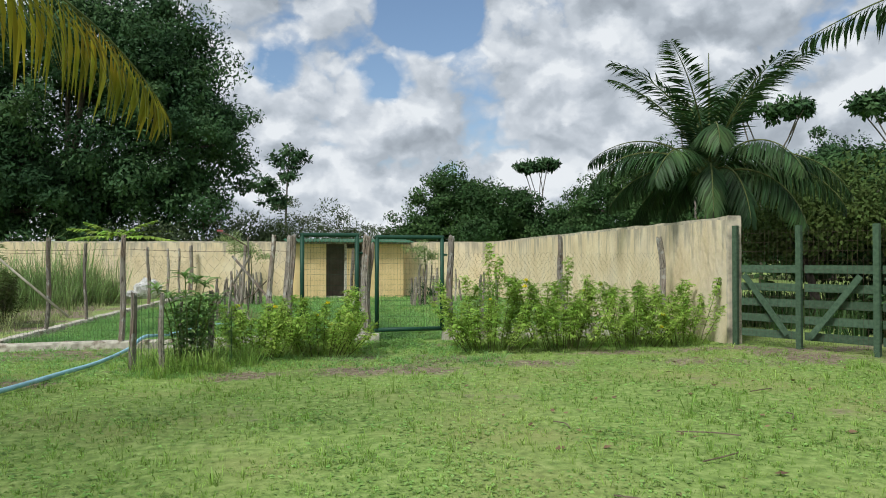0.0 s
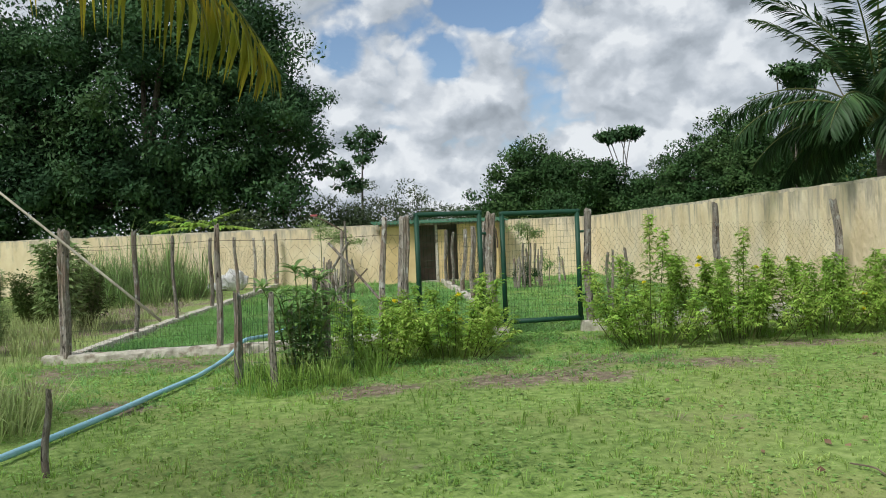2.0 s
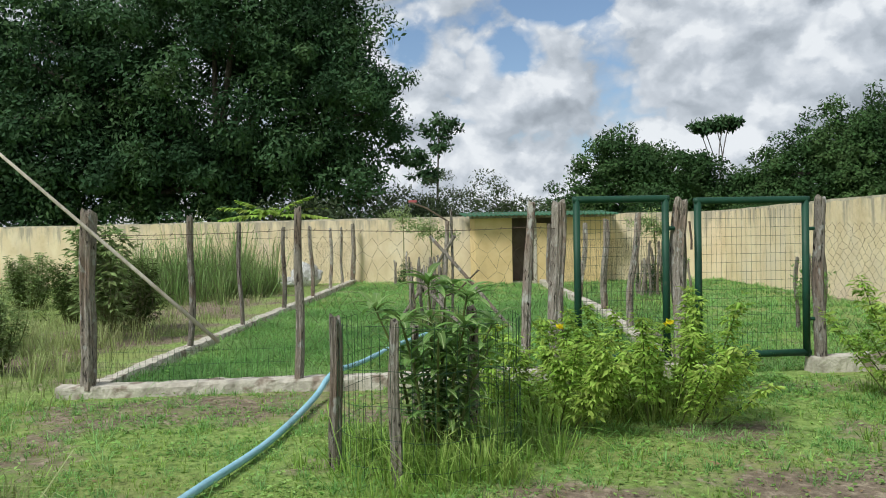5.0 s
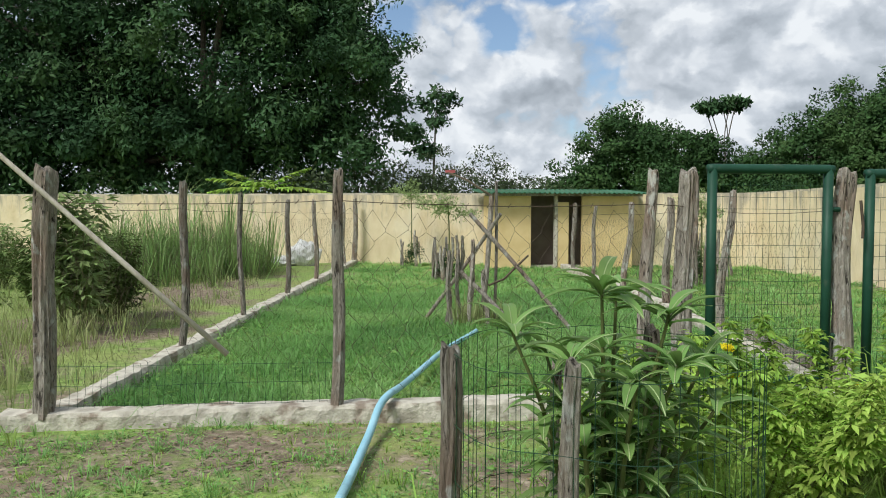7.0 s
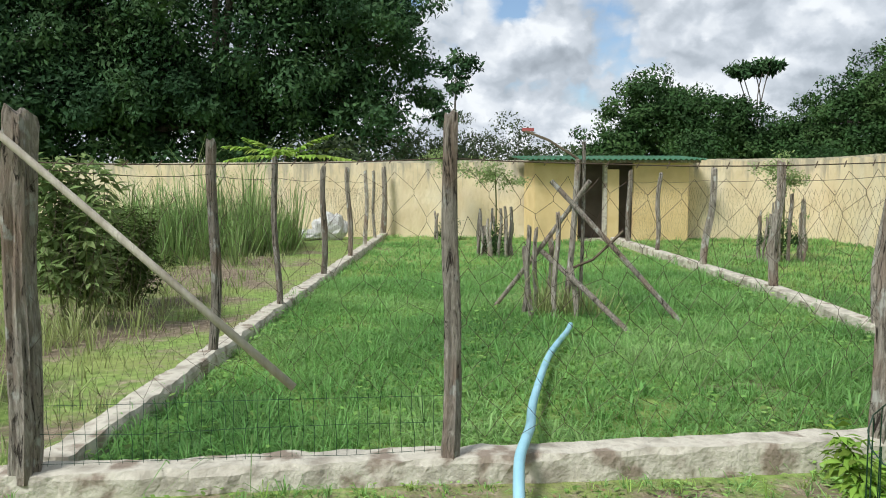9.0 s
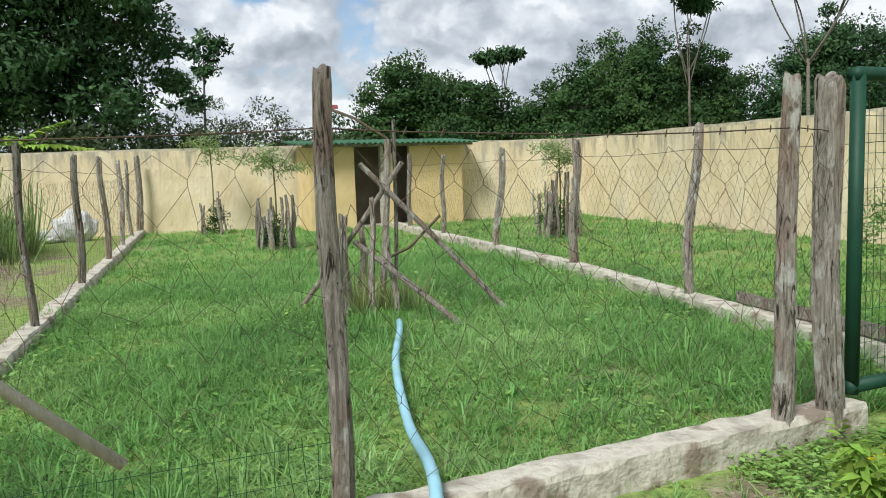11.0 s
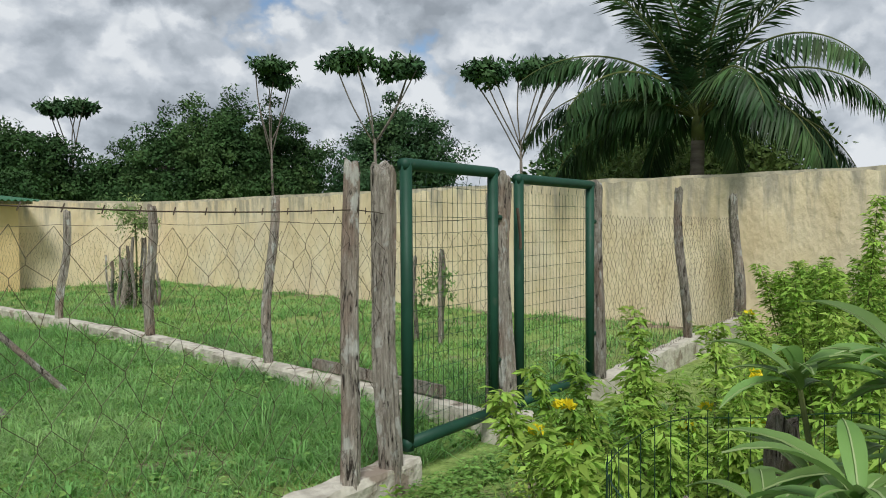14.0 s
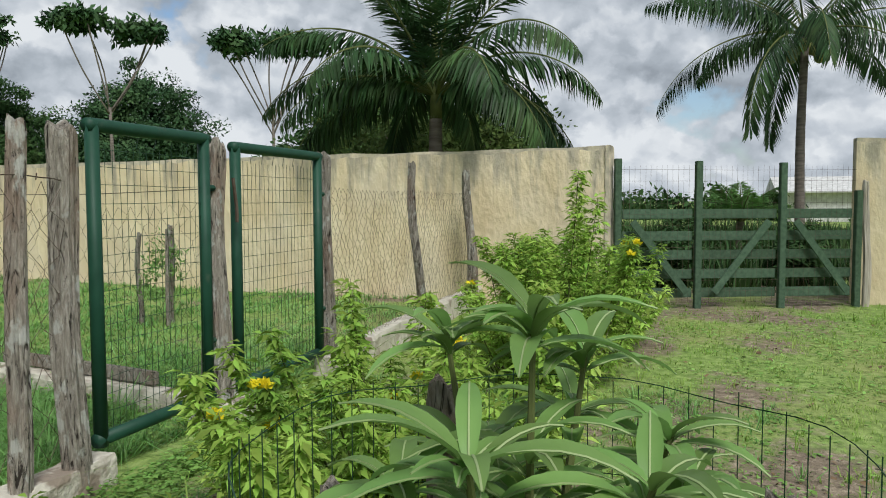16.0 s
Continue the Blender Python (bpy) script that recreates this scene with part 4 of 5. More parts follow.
# ---- plants ----
def crown_leaves(rng, lobes, clumps, per, size, aspect=0.5, spread=0.9, hollow=0.55, flat=True):
    """Leaves in clumps over the outer part of ellipsoid lobes (centre, radii); uneven outline, gaps between clumps."""
    P, D, U = [], [], []
    vol = np.array([r[0] * r[1] + r[0] * r[2] for c, r in lobes]); vol = vol / vol.sum()
    for (c, r), share in zip(lobes, vol):
        k = max(3, int(clumps * share))
        u = unit(rng, k)
        rad = hollow + (1 - hollow) * rng.uniform(0, 1, (k, 1)) ** 0.6
        rad *= 1 + 0.16 * rng.normal(size=(k, 1))
        cen = np.array(c) + u * rad * np.array(r)
        cs = spread * rng.uniform(0.6, 1.5, k)
        for q, s, d in zip(cen, cs, u):
            m = int(per * rng.uniform(0.6, 1.4))
            o = unit(rng, m) * (rng.uniform(0.2, 1, (m, 1)) ** 0.5) * s * np.array([1, 1, 0.62])
            P.append(q + o)
            D.append(unit(rng, m) + o / s * 0.3 + np.array([0, 0, -0.3]))
            U.append(unit(rng, m) * 0.45 + o / s * 1.1 + np.array([0, 0, 0.55]) + d * 0.3)
    P, D, U = map(np.concatenate, (P, D, U))
    ln = size * rng.uniform(0.6, 1.35, len(P))
    return leaf_mesh(P, D, U, ln, ln * aspect, 0.15, 0.15, flat)


def limb_paths(rng, base, top, lobes, n):
    """Trunk with limbs that reach into the lobes."""
    paths = []
    base, top = Vector(base), Vector(top)
    for i in range(n):
        c, r = lobes[i % len(lobes)]
        u = unit(rng, 1)[0]
        end = Vector(c) + Vector(tuple(u * np.array(r) * 0.65))
        s = base.lerp(top, 0.45 + 0.5 * rng.random())
        mid = s.lerp(end, 0.5) + Vector((0, 0, 0.1 * (end - s).length))
        paths.append(spline([s, mid, end], 4))
    return paths


def tree(name, label, at, trunk_top, r, lobes, clumps, per, size, material, seed, limbs=10, aspect=0.5, spread=0.9, hollow=0.5, bark=None, category="tree"):
    rng = np.random.default_rng(seed)
    t = thing(name, label, category, at)
    at = Vector(at)
    loc = [((c[0] - at.x, c[1] - at.y, c[2] - at.z), rr) for c, rr in lobes]
    tt = Vector((loc[0][0][0] * 0.6, loc[0][0][1] * 0.6, trunk_top))
    sp = spline([(0, 0, -0.2), (tt.x * 0.3 + 0.1 * r, tt.y * 0.4, trunk_top * 0.5), tt], 6)
    part("trunk", tubes([sp], [r * (1.15 - 0.6 * i / (len(sp) - 1)) for i in range(len(sp))], 10), bark or M_BARK, t, smooth=True)
    lp = limb_paths(rng, sp[len(sp) // 3], sp[-1], loc, limbs)
    n = len(lp[0])
    for q in lp:
        part("limb", tubes([q], [r * (0.38 - 0.3 * i / (n - 1)) for i in range(n)], 6), bark or M_BARK, t, smooth=True)
    part("crown", fast_mesh("crown", *crown_leaves(rng, loc, clumps, per, size, aspect, spread, hollow)), material, t)
    return t


tree("mango_tree", "huge dark green mango tree behind the wall", (-9, 47, 0), 6.0, 0.7,
     [((-9, 47, 9.5), (9.5, 6, 7.2)), ((-18, 47, 8), (7, 5, 6.6)), ((-3.2, 46, 8.2), (4.3, 4, 5.2)), ((-6, 47, 14), (5.5, 4, 3.6)), ((-14, 46.5, 5), (9, 4, 3.2)), ((-25, 48, 8), (6, 5, 8))],
     1500, 190, 0.27, M_MANGO, 1, 26, 0.45, 1.1, 0.6)
tree("shade_tree", "dark green tree at the end of the wall", (-28, 44, 0), 4.0, 0.5, [((-28, 44, 6), (6, 4, 5.5)), ((-24, 42, 3.8), (5, 3, 2.4))], 380, 90, 0.45, M_MANGO, 2, 10, 0.4)
tree("broad_tree", "wide rounded green tree beyond the wall", (18.5, 62, 0), 4.0, 0.4,
     [((18.2, 61, 5.2), (4.0, 3.5, 3.5)), ((22.0, 62, 4.8), (3.8, 3, 3.2)), ((14.8, 61, 3.3), (2.6, 2.5, 2.0)), ((25.5, 63, 3.6), (3.6, 3, 2.8)), ((29, 64, 3.5), (3, 3, 2.6))], 620, 140, 0.28, M_TREE, 3, 14)
tree("broad_tree", "tall spreading dark green tree beyond the wall", (35, 57.5, 0), 5.0, 0.45,
     [((35, 57.5, 7.0), (5.0, 4, 3.6)), ((40, 57, 6.0), (3.6, 3.5, 3.6)), ((30, 58, 5.2), (4, 3.5, 3.4)), ((27.5, 58, 3.6), (2.4, 3, 2.4)), ((37, 55, 3.5), (7, 3, 2.5)), ((33.4, 55.6, 6.4), (2.6, 2.2, 2.2))], 800, 140, 0.27, M_TREE, 4, 16)
tree("round_tree", "dense dark rounded tree beyond the wall", (43, 47.5, 0), 4.0, 0.4,
     [((43.5, 47.5, 6.2), (4.2, 3.8, 4.2)), ((39.5, 47.5, 4.4), (2.6, 2.5, 2.2))], 340, 140, 0.27, M_MANGO, 5, 10)
tree("roadside_tree", "loose bright-leaved tree behind the palm", (37, 30.0, 0), 4.0, 0.3,
     [((39.0, 29.8, 4.8), (2.6, 2.6, 3.4)), ((39, 28, 6.2), (3.6, 3, 3.8)), ((38, 25.5, 4.5), (3.2, 3, 2.8))], 330, 70, 0.3, M_TREE, 6, 12, hollow=0.35)
tree("garden_tree", "dense yellow-green leafy tree behind the palm", (14.5, 15.8, 0), 1.6, 0.12,
     [((14.3, 16.6, 2.5), (1.6, 1.3, 0.9)), ((14.6, 15.2, 2.5), (1.4, 1.1, 0.95)), ((14.9, 14.3, 2.8), (1.0, 0.9, 0.8))], 150, 90, 0.13, M_OLIVE, 7, 10)
tree("garden_tree", "dark leafy tree behind the gate corner", (19.0, 18.6, 0), 2.4, 0.16,
     [((19, 18.6, 3.2), (2.2, 1.8, 1.6)), ((20.5, 16.9, 2.5), (1.8, 1.5, 1.4)), ((17.4, 19.8, 2.3), (1.6, 1.5, 1.2))], 220, 70, 0.24, M_TREE, 8, 8)
tree("garden_tree", "leafy olive-green tree behind the wooden gate", (17.0, 15.6, 0), 1.4, 0.12,
     [((16.8, 15.6, 1.9), (1.6, 1.3, 1.3)), ((18.0, 14.8, 1.3), (1.3, 1.1, 1.0))], 130, 70, 0.2, M_TREE, 18, 8)
tree("small_shrub_tree", "small yellow-green bush above the shed roof", (16.3, 51, 0), 2.0, 0.1, [((16.3, 51, 3.3), (1.5, 1.3, 1.0))], 50, 60, 0.22, M_TREE, 9, 5)

# scrub along the far side of the wall
rng0 = np.random.default_rng(11)
for i, (x, y, h, w, m) in enumerate(((4.5, 62, 5.6, 2.0, M_SCRUB), (7.5, 60, 5.9, 1.8, M_SCRUB), (10.5, 62, 4.6, 2.2, M_SCRUB), (1.0, 58, 5.2, 2.4, M_SCRUB), (-1.5, 45, 4.4, 2.2, M_SCRUB), (12.6, 63, 3.9, 2.0, M_TREE), (2.2, 46, 3.4, 1.6, M_SCRUB),
                                 (45, 66, 5, 5, M_TREE), (52, 60, 5, 5, M_TREE), (60, 52, 5, 5, M_TREE), (46, 36, 4.6, 3.5, M_TREE), (50, 24, 4.0, 4, M_TREE), (9.0, 46, 2.9, 2.2, M_SCRUB), (23, 50, 3.6, 2.5, M_TREE), (-3.5, 36, 3.1, 1.6, M_SCRUB))):
    tree("scrub_tree", "scrubby grey-green bush beyond the wall" if m is M_SCRUB else "leafy green bush beyond the wall", (x, y, 0), h * 0.5, 0.1,
         [((x, y, h * 0.62), (w, w * 0.8, h * 0.36)), ((x + w * 0.6, y, h * 0.42), (w * 0.8, w * 0.7, h * 0.3))], int(64 * max(1, (w / 2.2) ** 1.7)), 80, 0.2 if w < 3 else 0.3, m, 30 + i, 7, category="bush")


def umbrella(at, top, r, heads, seed, label):
    """A thin bare-stemmed tree that forks into a flat leafy head."""
    rng = np.random.default_rng(seed)
    t = thing("umbrella_tree", label, "tree", at, group="umbrella trees")
    fork = top * 0.58
    paths, lobes = [[Vector((0, 0, -0.2)), Vector((0.1, 0, fork * 0.5)), Vector((0, 0, fork))]], []
    for dx, dy, dz, rr in heads:
        c = Vector((dx, dy, top + dz - 0.3 * rr))
        lobes.append((tuple(c), (rr, rr * 0.8, rr * 0.34)))
        for k in range(3):
            u = unit(rng, 1)[0]
            e = c + Vector((u[0] * rr * 0.7, u[1] * rr * 0.6, -0.1 * rr))
            paths.append(spline([Vector((0, 0, fork * (0.8 + 0.2 * rng.random()))), Vector((0, 0, fork)).lerp(e, 0.5) + Vector((0.25 * u[0] * rr, 0, -0.12 * rr)), e], 4))
    part("trunk", tubes(paths[:1], [0.12, 0.10, 0.07], 8), M_PBARK, t, smooth=True)
    for q in paths[1:]:
        part("limb", tubes([q], 0.04, 5), M_PBARK, t, smooth=True)
    part("crown", fast_mesh("crown", *crown_leaves(rng, lobes, 26 * len(heads), 44, 0.38, 0.45, 0.42, 0.3)), M_MANGO, t)


umbrella((26.6, 64, 0), 10.6, 2.0, [(0.7, 0, 0, 1.3), (-1.0, 0, -0.4, 1.25)], 51, "thin umbrella-crowned tree rising above the woods")
umbrella((34.8, 52.4, 0), 13.4, 2.0, [(0, 0, -0.2, 1.6), (1.0, 0, -1.0, 1.2)], 52, "thin umbrella-crowned tree rising above the woods")
umbrella((30.2, 38.6, 0), 10.9, 2.4, [(-1.5, 0.6, 0.0, 1.6), (1.4, -0.8, -0.1, 1.6)], 53, "forked thin tree with two flat leafy heads")
umbrella((34.9, 32.0, 0), 10.6, 2.6, [(-1.4, 1.3, -0.2, 1.6), (0.6, -0.5, 0.0, 1.6), (1.5, -1.6, -0.1, 1.2)], 54, "pale forked tree with a flat leafy head")
sl = thing("slender_tree", "slender tree with two leafy clumps above scrub", "tree", (4.0, 64, 0))
rs = np.random.default_rng(55)
part("trunk", tubes([spline([(0, 0, -0.2), (0.1, 0, 5), (0.3, 0, 10)], 5)], [0.14 - 0.1 * i / 10 for i in range(11)], 7), M_PBARK, sl)
part("crown", fast_mesh("crown", *crown_leaves(rs, [((0.4, 0, 9.9), (1.5, 1.2, 1.0)), ((0.4, 0, 8.6), (0.9, 0.9, 0.8)), ((-1.3, 0, 7.7), (1.4, 1.1, 0.9)), ((-0.9, 0, 6.4), (1.3, 1, 0.8))], 80, 34, 0.36, 0.45, 0.45, 0.3)), M_MANGO, sl)


def frond(rng, base, az, rise, length, droop, leaflet, n=46, width=0.035, vee=0.5, hang=0.5):
    """A feather palm leaf: an arching midrib and two rows of leaflets. Returns the rib path and leaf arrays."""
    d = Vector((math.cos(az), math.sin(az), 0))
    rib = []
    ang = rise
    p = Vector(base)
    k = 22
    for i in range(k + 1):
        rib.append(p.copy())
        p = p + (d * math.cos(ang) + Vector((0, 0, 1)) * math.sin(ang)) * (length / k)
        ang -= droop / k
    P, D, U, Ln = [], [], [], []
    for i in range(n):
        t = 0.12 + 0.88 * i / (n - 1)
        f = t * k
        a = min(int(f), k - 1)
        q = rib[a].lerp(rib[a + 1], f - a)
        tang = (rib[a + 1] - rib[a]).normalized()
        side = tang.cross(Vector((0, 0, 1)))
        side = side.normalized() if side.length > 1e-3 else Vector((-d.y, d.x, 0))
        up = side.cross(tang)
        for s in (-1, 1):
            v = side * s * (1 - 0.25 * t) + tang * (0.35 + 0.5 * t) + up * vee * (1 - t) + Vector((0, 0, -hang)) + Vector(tuple(rng.normal(size=3) * 0.12))
            P.append(q); D.append(v.normalized()); U.append(up + Vector((0, 0, 0.3)))
            Ln.append(leaflet * (math.sin(math.pi * (0.12 + 0.82 * t)) ** 0.6) * rng.uniform(0.85, 1.1))
    P, D, U = (np.array([tuple(v) for v in w]) for w in (P, D, U))
    Ln = np.array(Ln)
    return rib, leaf_mesh(P, D, U, Ln, np.full(len(P), width), 0.2, 0.28)


def palm(label, at, trunk_h, r, fronds, seed, leafmat, name="palm_tree", shaft=None, dead=0):
    rng = np.random.default_rng(seed)
    t = thing(name, label, "palm tree", at)
    sp = spline([(0, 0, -0.2), (0.08, 0.05, trunk_h * 0.5), (0, 0, trunk_h)], 12)
    part("trunk", tubes([sp], [r * (1.2 - 0.35 * i / len(sp)) * (1 + 0.05 * (i % 2)) for i in range(len(sp))], 12), M_PBARK, t, smooth=True)
    if shaft:
        part("crownshaft", tubes([[(0, 0, trunk_h - 0.05), (0, 0, trunk_h + shaft * 0.5), (0, 0, trunk_h + shaft)]], [r * 0.9, r * 0.85, r * 0.4], 10), M_STEM, t, smooth=True)
    for az, rise, length, droop, leaflet, hang, m in fronds:
        rib, leaves = frond(rng, (0.05 * math.cos(az), 0.05 * math.sin(az), trunk_h + (shaft or 0) * 0.7), az, rise, length, droop, leaflet, 84, 0.05, 0.45, hang)
        fr = part("frond", fast_mesh("leaflets", *leaves), m, t)
        part("midrib", tubes([rib], [0.03 - 0.026 * i / len(rib) for i in range(len(rib))], 5), M_STEM, fr)
    return t


rp = random.Random(5)
FR = []
for i in range(9):                                   # young upright leaves that curl over at the tip
    FR.append((0.5 + i * 2.399, radians(86 - 2.4 * i), 3.1 + 0.4 * rp.random(), radians(40 + 30 * rp.random()), 0.66, 0.15, M_PALM))
for i in range(9):                                   # arching leaves
    az = radians((15, 62, 100, 128, 152, 215, 240, 275, 325)[i])
    FR.append((az, radians(58 - 8 * (i % 3)), 2.9 + 0.5 * rp.random(), radians(95 + 15 * rp.random()), 0.72, 0.8, M_PALM))
for i in range(9):                                   # old leaves hanging behind the wall
    az = radians((0, 40, 80, 105, 120, 238, 256, 285, 320)[i])
    FR.append((az, radians(30 - 4 * (i % 4)), 2.7 + 0.4 * rp.random(), radians(85 + 20 * rp.random()), 0.72, 1.2, M_PALM))
feather = palm("bushy feather palm with arching dark green fronds behind the wall", (10.35, 14.3, 0), 2.9, 0.12, FR, 61, M_PALM, shaft=0.5)

part("spear_leaf", tubes([[(0, 0, 3.2), (0.02, 0, 4.6), (0.03, 0.02, 6.0)]], [0.035, 0.03, 0.008], 6), M_STEM, feather, "closed upright spear leaf")

CO = []
for i in range(15):
    CO.append((0.4 + i * 2.399, radians(60 - 4.2 * i), 4.1 + 0.6 * rp.random(), radians(34 + 3 * i + 22 * rp.random()), 0.95, 1.3, M_PALM))
coco = palm("tall coconut palm with green nuts beyond the gate", (20.2, 7.6, 0), 5.75, 0.11, CO, 62, M_PALM, "coconut_palm")
for i in range(7):
    bm = bmesh.new()
    bmesh.ops.create_icosphere(bm, subdivisions=2, radius=0.14)
    for v in bm.verts:
        v.co.z *= 1.25
    a = i * 0.95
    part("coconut", bm, M_COCO, coco, "green coconut", smooth=True).location = (0.34 * math.cos(a), 0.34 * math.sin(a), 5.42 - 0.13 * (i % 3))
SP = [(i * 2.399, radians(78 - 5 * i), 1.35, radians(45), 0.5, 0.2, M_TALL) for i in range(12)]
palm("low young palm beyond the gate", (21.5, 9.0, 0), 0.9, 0.1, SP, 63, M_PALM, "young_palm")

# palms beside the lawn whose fronds hang into view
NP = [(radians(42), radians(40), 4.9, radians(92), 1.05, 1.3, M_FROND), (radians(120), radians(50), 4.2, radians(90), 0.8, 0.8, M_PALM), (radians(200), radians(50), 4.2, radians(90), 0.8, 0.8, M_PALM), (radians(280), radians(50), 4.2, radians(90), 0.8, 0.8, M_PALM), (radians(345), radians(64), 3.6, radians(60), 0.8, 0.8, M_PALM)]
palm("coconut palm with a yellowing drooping frond beside the lawn", (-3.6, 5.2, 0), 3.35, 0.14, NP, 64, M_FROND, "coconut_palm")
RP = [(radians(118), radians(25), 4.6, radians(48), 0.6, 0.9, M_PALM), (radians(100), radians(48), 4.2, radians(80), 0.8, 0.8, M_PALM), (radians(200), radians(50), 3.6, radians(90), 0.8, 0.8, M_PALM), (radians(300), radians(50), 4.2, radians(90), 0.8, 0.8, M_PALM), (radians(20), radians(50), 4.2, radians(90), 0.8, 0.8, M_PALM)]
palm("coconut palm with thin dark fronds beside the lawn", (9.3, 3.6, 0), 4.0, 0.14, RP, 65, M_PALM, "coconut_palm")


sb = thing("spreading_sapling", "bright green sapling with level feathery branches over the wall", "sapling", (-4.6, 35.0, 0))
part("trunk", tubes([spline([(0, 0, -0.1), (0.05, 0, 1.2), (0, 0, 2.6)], 5)], 0.04, 7), M_BARK, sb)
rsb = np.random.default_rng(91)
for az, rise, ln in ((radians(8), radians(38), 1.7), (radians(25), radians(20), 2.3), (radians(175), radians(22), 2.0), (radians(160), radians(36), 1.6), (radians(340), radians(8), 2.6), (radians(200), radians(8), 1.9), (radians(95), radians(30), 1.2), (radians(270), radians(20), 1.3)):
    rib, lv = frond(rsb, (0, 0, 2.45), az, rise, ln, radians(25), 0.42, 26, 0.15, 0.1, 0.15)
    fr = part("branch", fast_mesh("leaflets", *lv), M_BRIGHT, sb)


def shrub(name, label, at, w, h, stems, leaf, per, material, seed, flowers=0, droop=0.35, aspect=0.36, sprouts=()):
    """A leafy shrub: many upright stems, each with pairs of pointed leaves along its upper part; yellow flowers."""
    rng = np.random.default_rng(seed)
    s = thing(name, label, "shrub", at)
    paths, P, D, U, Fp = [], [], [], [], []
    specs = [(rng.uniform(-1, 1), rng.uniform(-1, 1), h * rng.uniform(0.4, 1.12)) for _ in range(stems)] + [(a / (w / 2), b / (w / 2), c) for a, b, c in sprouts]
    for x, y, hh in specs:
        tip = Vector((x * w / 2, y * w / 2, hh))
        base = Vector((x * w * 0.24, y * w * 0.24, -0.03))
        mid = base.lerp(tip, 0.5) + Vector((x * 0.06, y * 0.06, 0.12 * hh))
        sp = spline([base, mid, tip], 6)
        paths.append(sp)
        m = int(per * hh / h)
        for j in range(m):
            t = 0.22 + 0.78 * (j + rng.random()) / m
            f = t * (len(sp) - 1)
            a = min(int(f), len(sp) - 2)
            q = sp[a].lerp(sp[a + 1], f - a)
            az = j * 2.399 + rng.uniform(0, 1)
            out = Vector((math.cos(az), math.sin(az), rng.uniform(-0.15, 0.75)))
            twig = q + out * max(leaf, 0.085) * rng.uniform(0.1, 1.5) * (1.15 - 0.6 * t)
            side = Vector((-out.y, out.x, 0.0)).normalized()
            for e in range(5 if material is M_BRIGHT else 3):              # a fan of leaflets
                w = (0.0, -0.9, 0.9, -1.7, 1.7)[e]
                P.append(twig - out * 0.012 * e); D.append(out + side * w * 0.8 - Vector((0, 0, 0.25)) + Vector(tuple(rng.normal(size=3) * 0.25))); U.append(Vector((0, 0, 1)) + Vector(tuple(rng.normal(size=3) * 0.35)))
        Fp.append(sp[-1])
    P, D, U = (np.array([tuple(v) for v in k]) for k in (P, D, U))
    ln = leaf * rng.uniform(0.6, 1.25, len(P))
    for q in paths:
        part("stem", tubes([q], [0.008 - 0.0055 * i / (len(q) - 1) for i in range(len(q))], 5, False), M_STEM, s)
    part("foliage", fast_mesh("foliage", *leaf_mesh(P, D, U, ln, ln * aspect, 0.18, droop, material is not M_BRIGHT)), material, s)
    for i in range(flowers):
        q = Fp[int(rng.integers(len(Fp)))] + Vector((rng.uniform(-0.05, 0.05), rng.uniform(-0.05, 0.05), rng.uniform(-0.12, 0.02)))
        k = 12
        o = unit(rng, k)
        o[:, 2] = np.abs(o[:, 2])
        part("flower", fast_mesh("flower", *leaf_mesh(np.repeat(np.array([tuple(q)]), k, 0), o, unit(rng, k), np.full(k, 0.05), np.full(k, 0.035), 0.2, 0.3)), M_FLOWER, s, "cluster of yellow flowers")
    return s


shrub("flowering_shrub", "bright green feathery shrub beside the fence footing", (0.72, 11.4, 0), 0.9, 0.74, 24, 0.068, 66, M_BRIGHT, 71, 2)
shrub("flowering_shrub", "bright green shrub with yellow flowers before the gate", (1.68, 11.45, 0), 1.2, 0.92, 36, 0.068, 66, M_BRIGHT, 72, 8)
shrub("flowering_shrub", "bright green shrub with a tall sprout beside the gate", (4.3, 11.3, 0), 1.3, 1.0, 36, 0.068, 66, M_BRIGHT, 73, 2, sprouts=((-0.05, -0.2, 1.72), (0.05, -0.3, 1.5), (-0.3, 0, 1.2)))
shrub("flowering_shrub", "leafy yellow-green shrub before the cream wall", (5.55, 11.25, 0), 1.35, 1.1, 36, 0.068, 66, M_BRIGHT, 74, 3, sprouts=((0.1, 0, 1.5),))
shrub("flowering_shrub", "leafy yellow-green shrub with small flowers", (6.85, 11.4, 0), 1.25, 1.0, 32, 0.068, 66, M_BRIGHT, 75, 3)
shrub("flowering_shrub", "bright shrub at the end of the wall", (8.05, 11.75, 0), 1.1, 1.1, 28, 0.068, 66, M_BRIGHT, 76, 1)
shrub("leafy_weed", "dark green leafy bush beyond the side fence", (-4.9, 19.0, 0), 2.3, 1.15, 80, 0.075, 60, M_OLIVE, 77, 0, aspect=0.32)
shrub("leafy_weed", "tall leafy plant beyond the side fence", (-4.9, 17.6, 0), 1.2, 1.75, 20, 0.16, 44, M_DUSTY, 78, 0, aspect=0.35)
shrub("leafy_weed", "dusty green weeds beyond the side fence", (-7.6, 17.0, 0), 2.8, 1.3, 60, 0.1, 50, M_DUSTY, 79, 0)

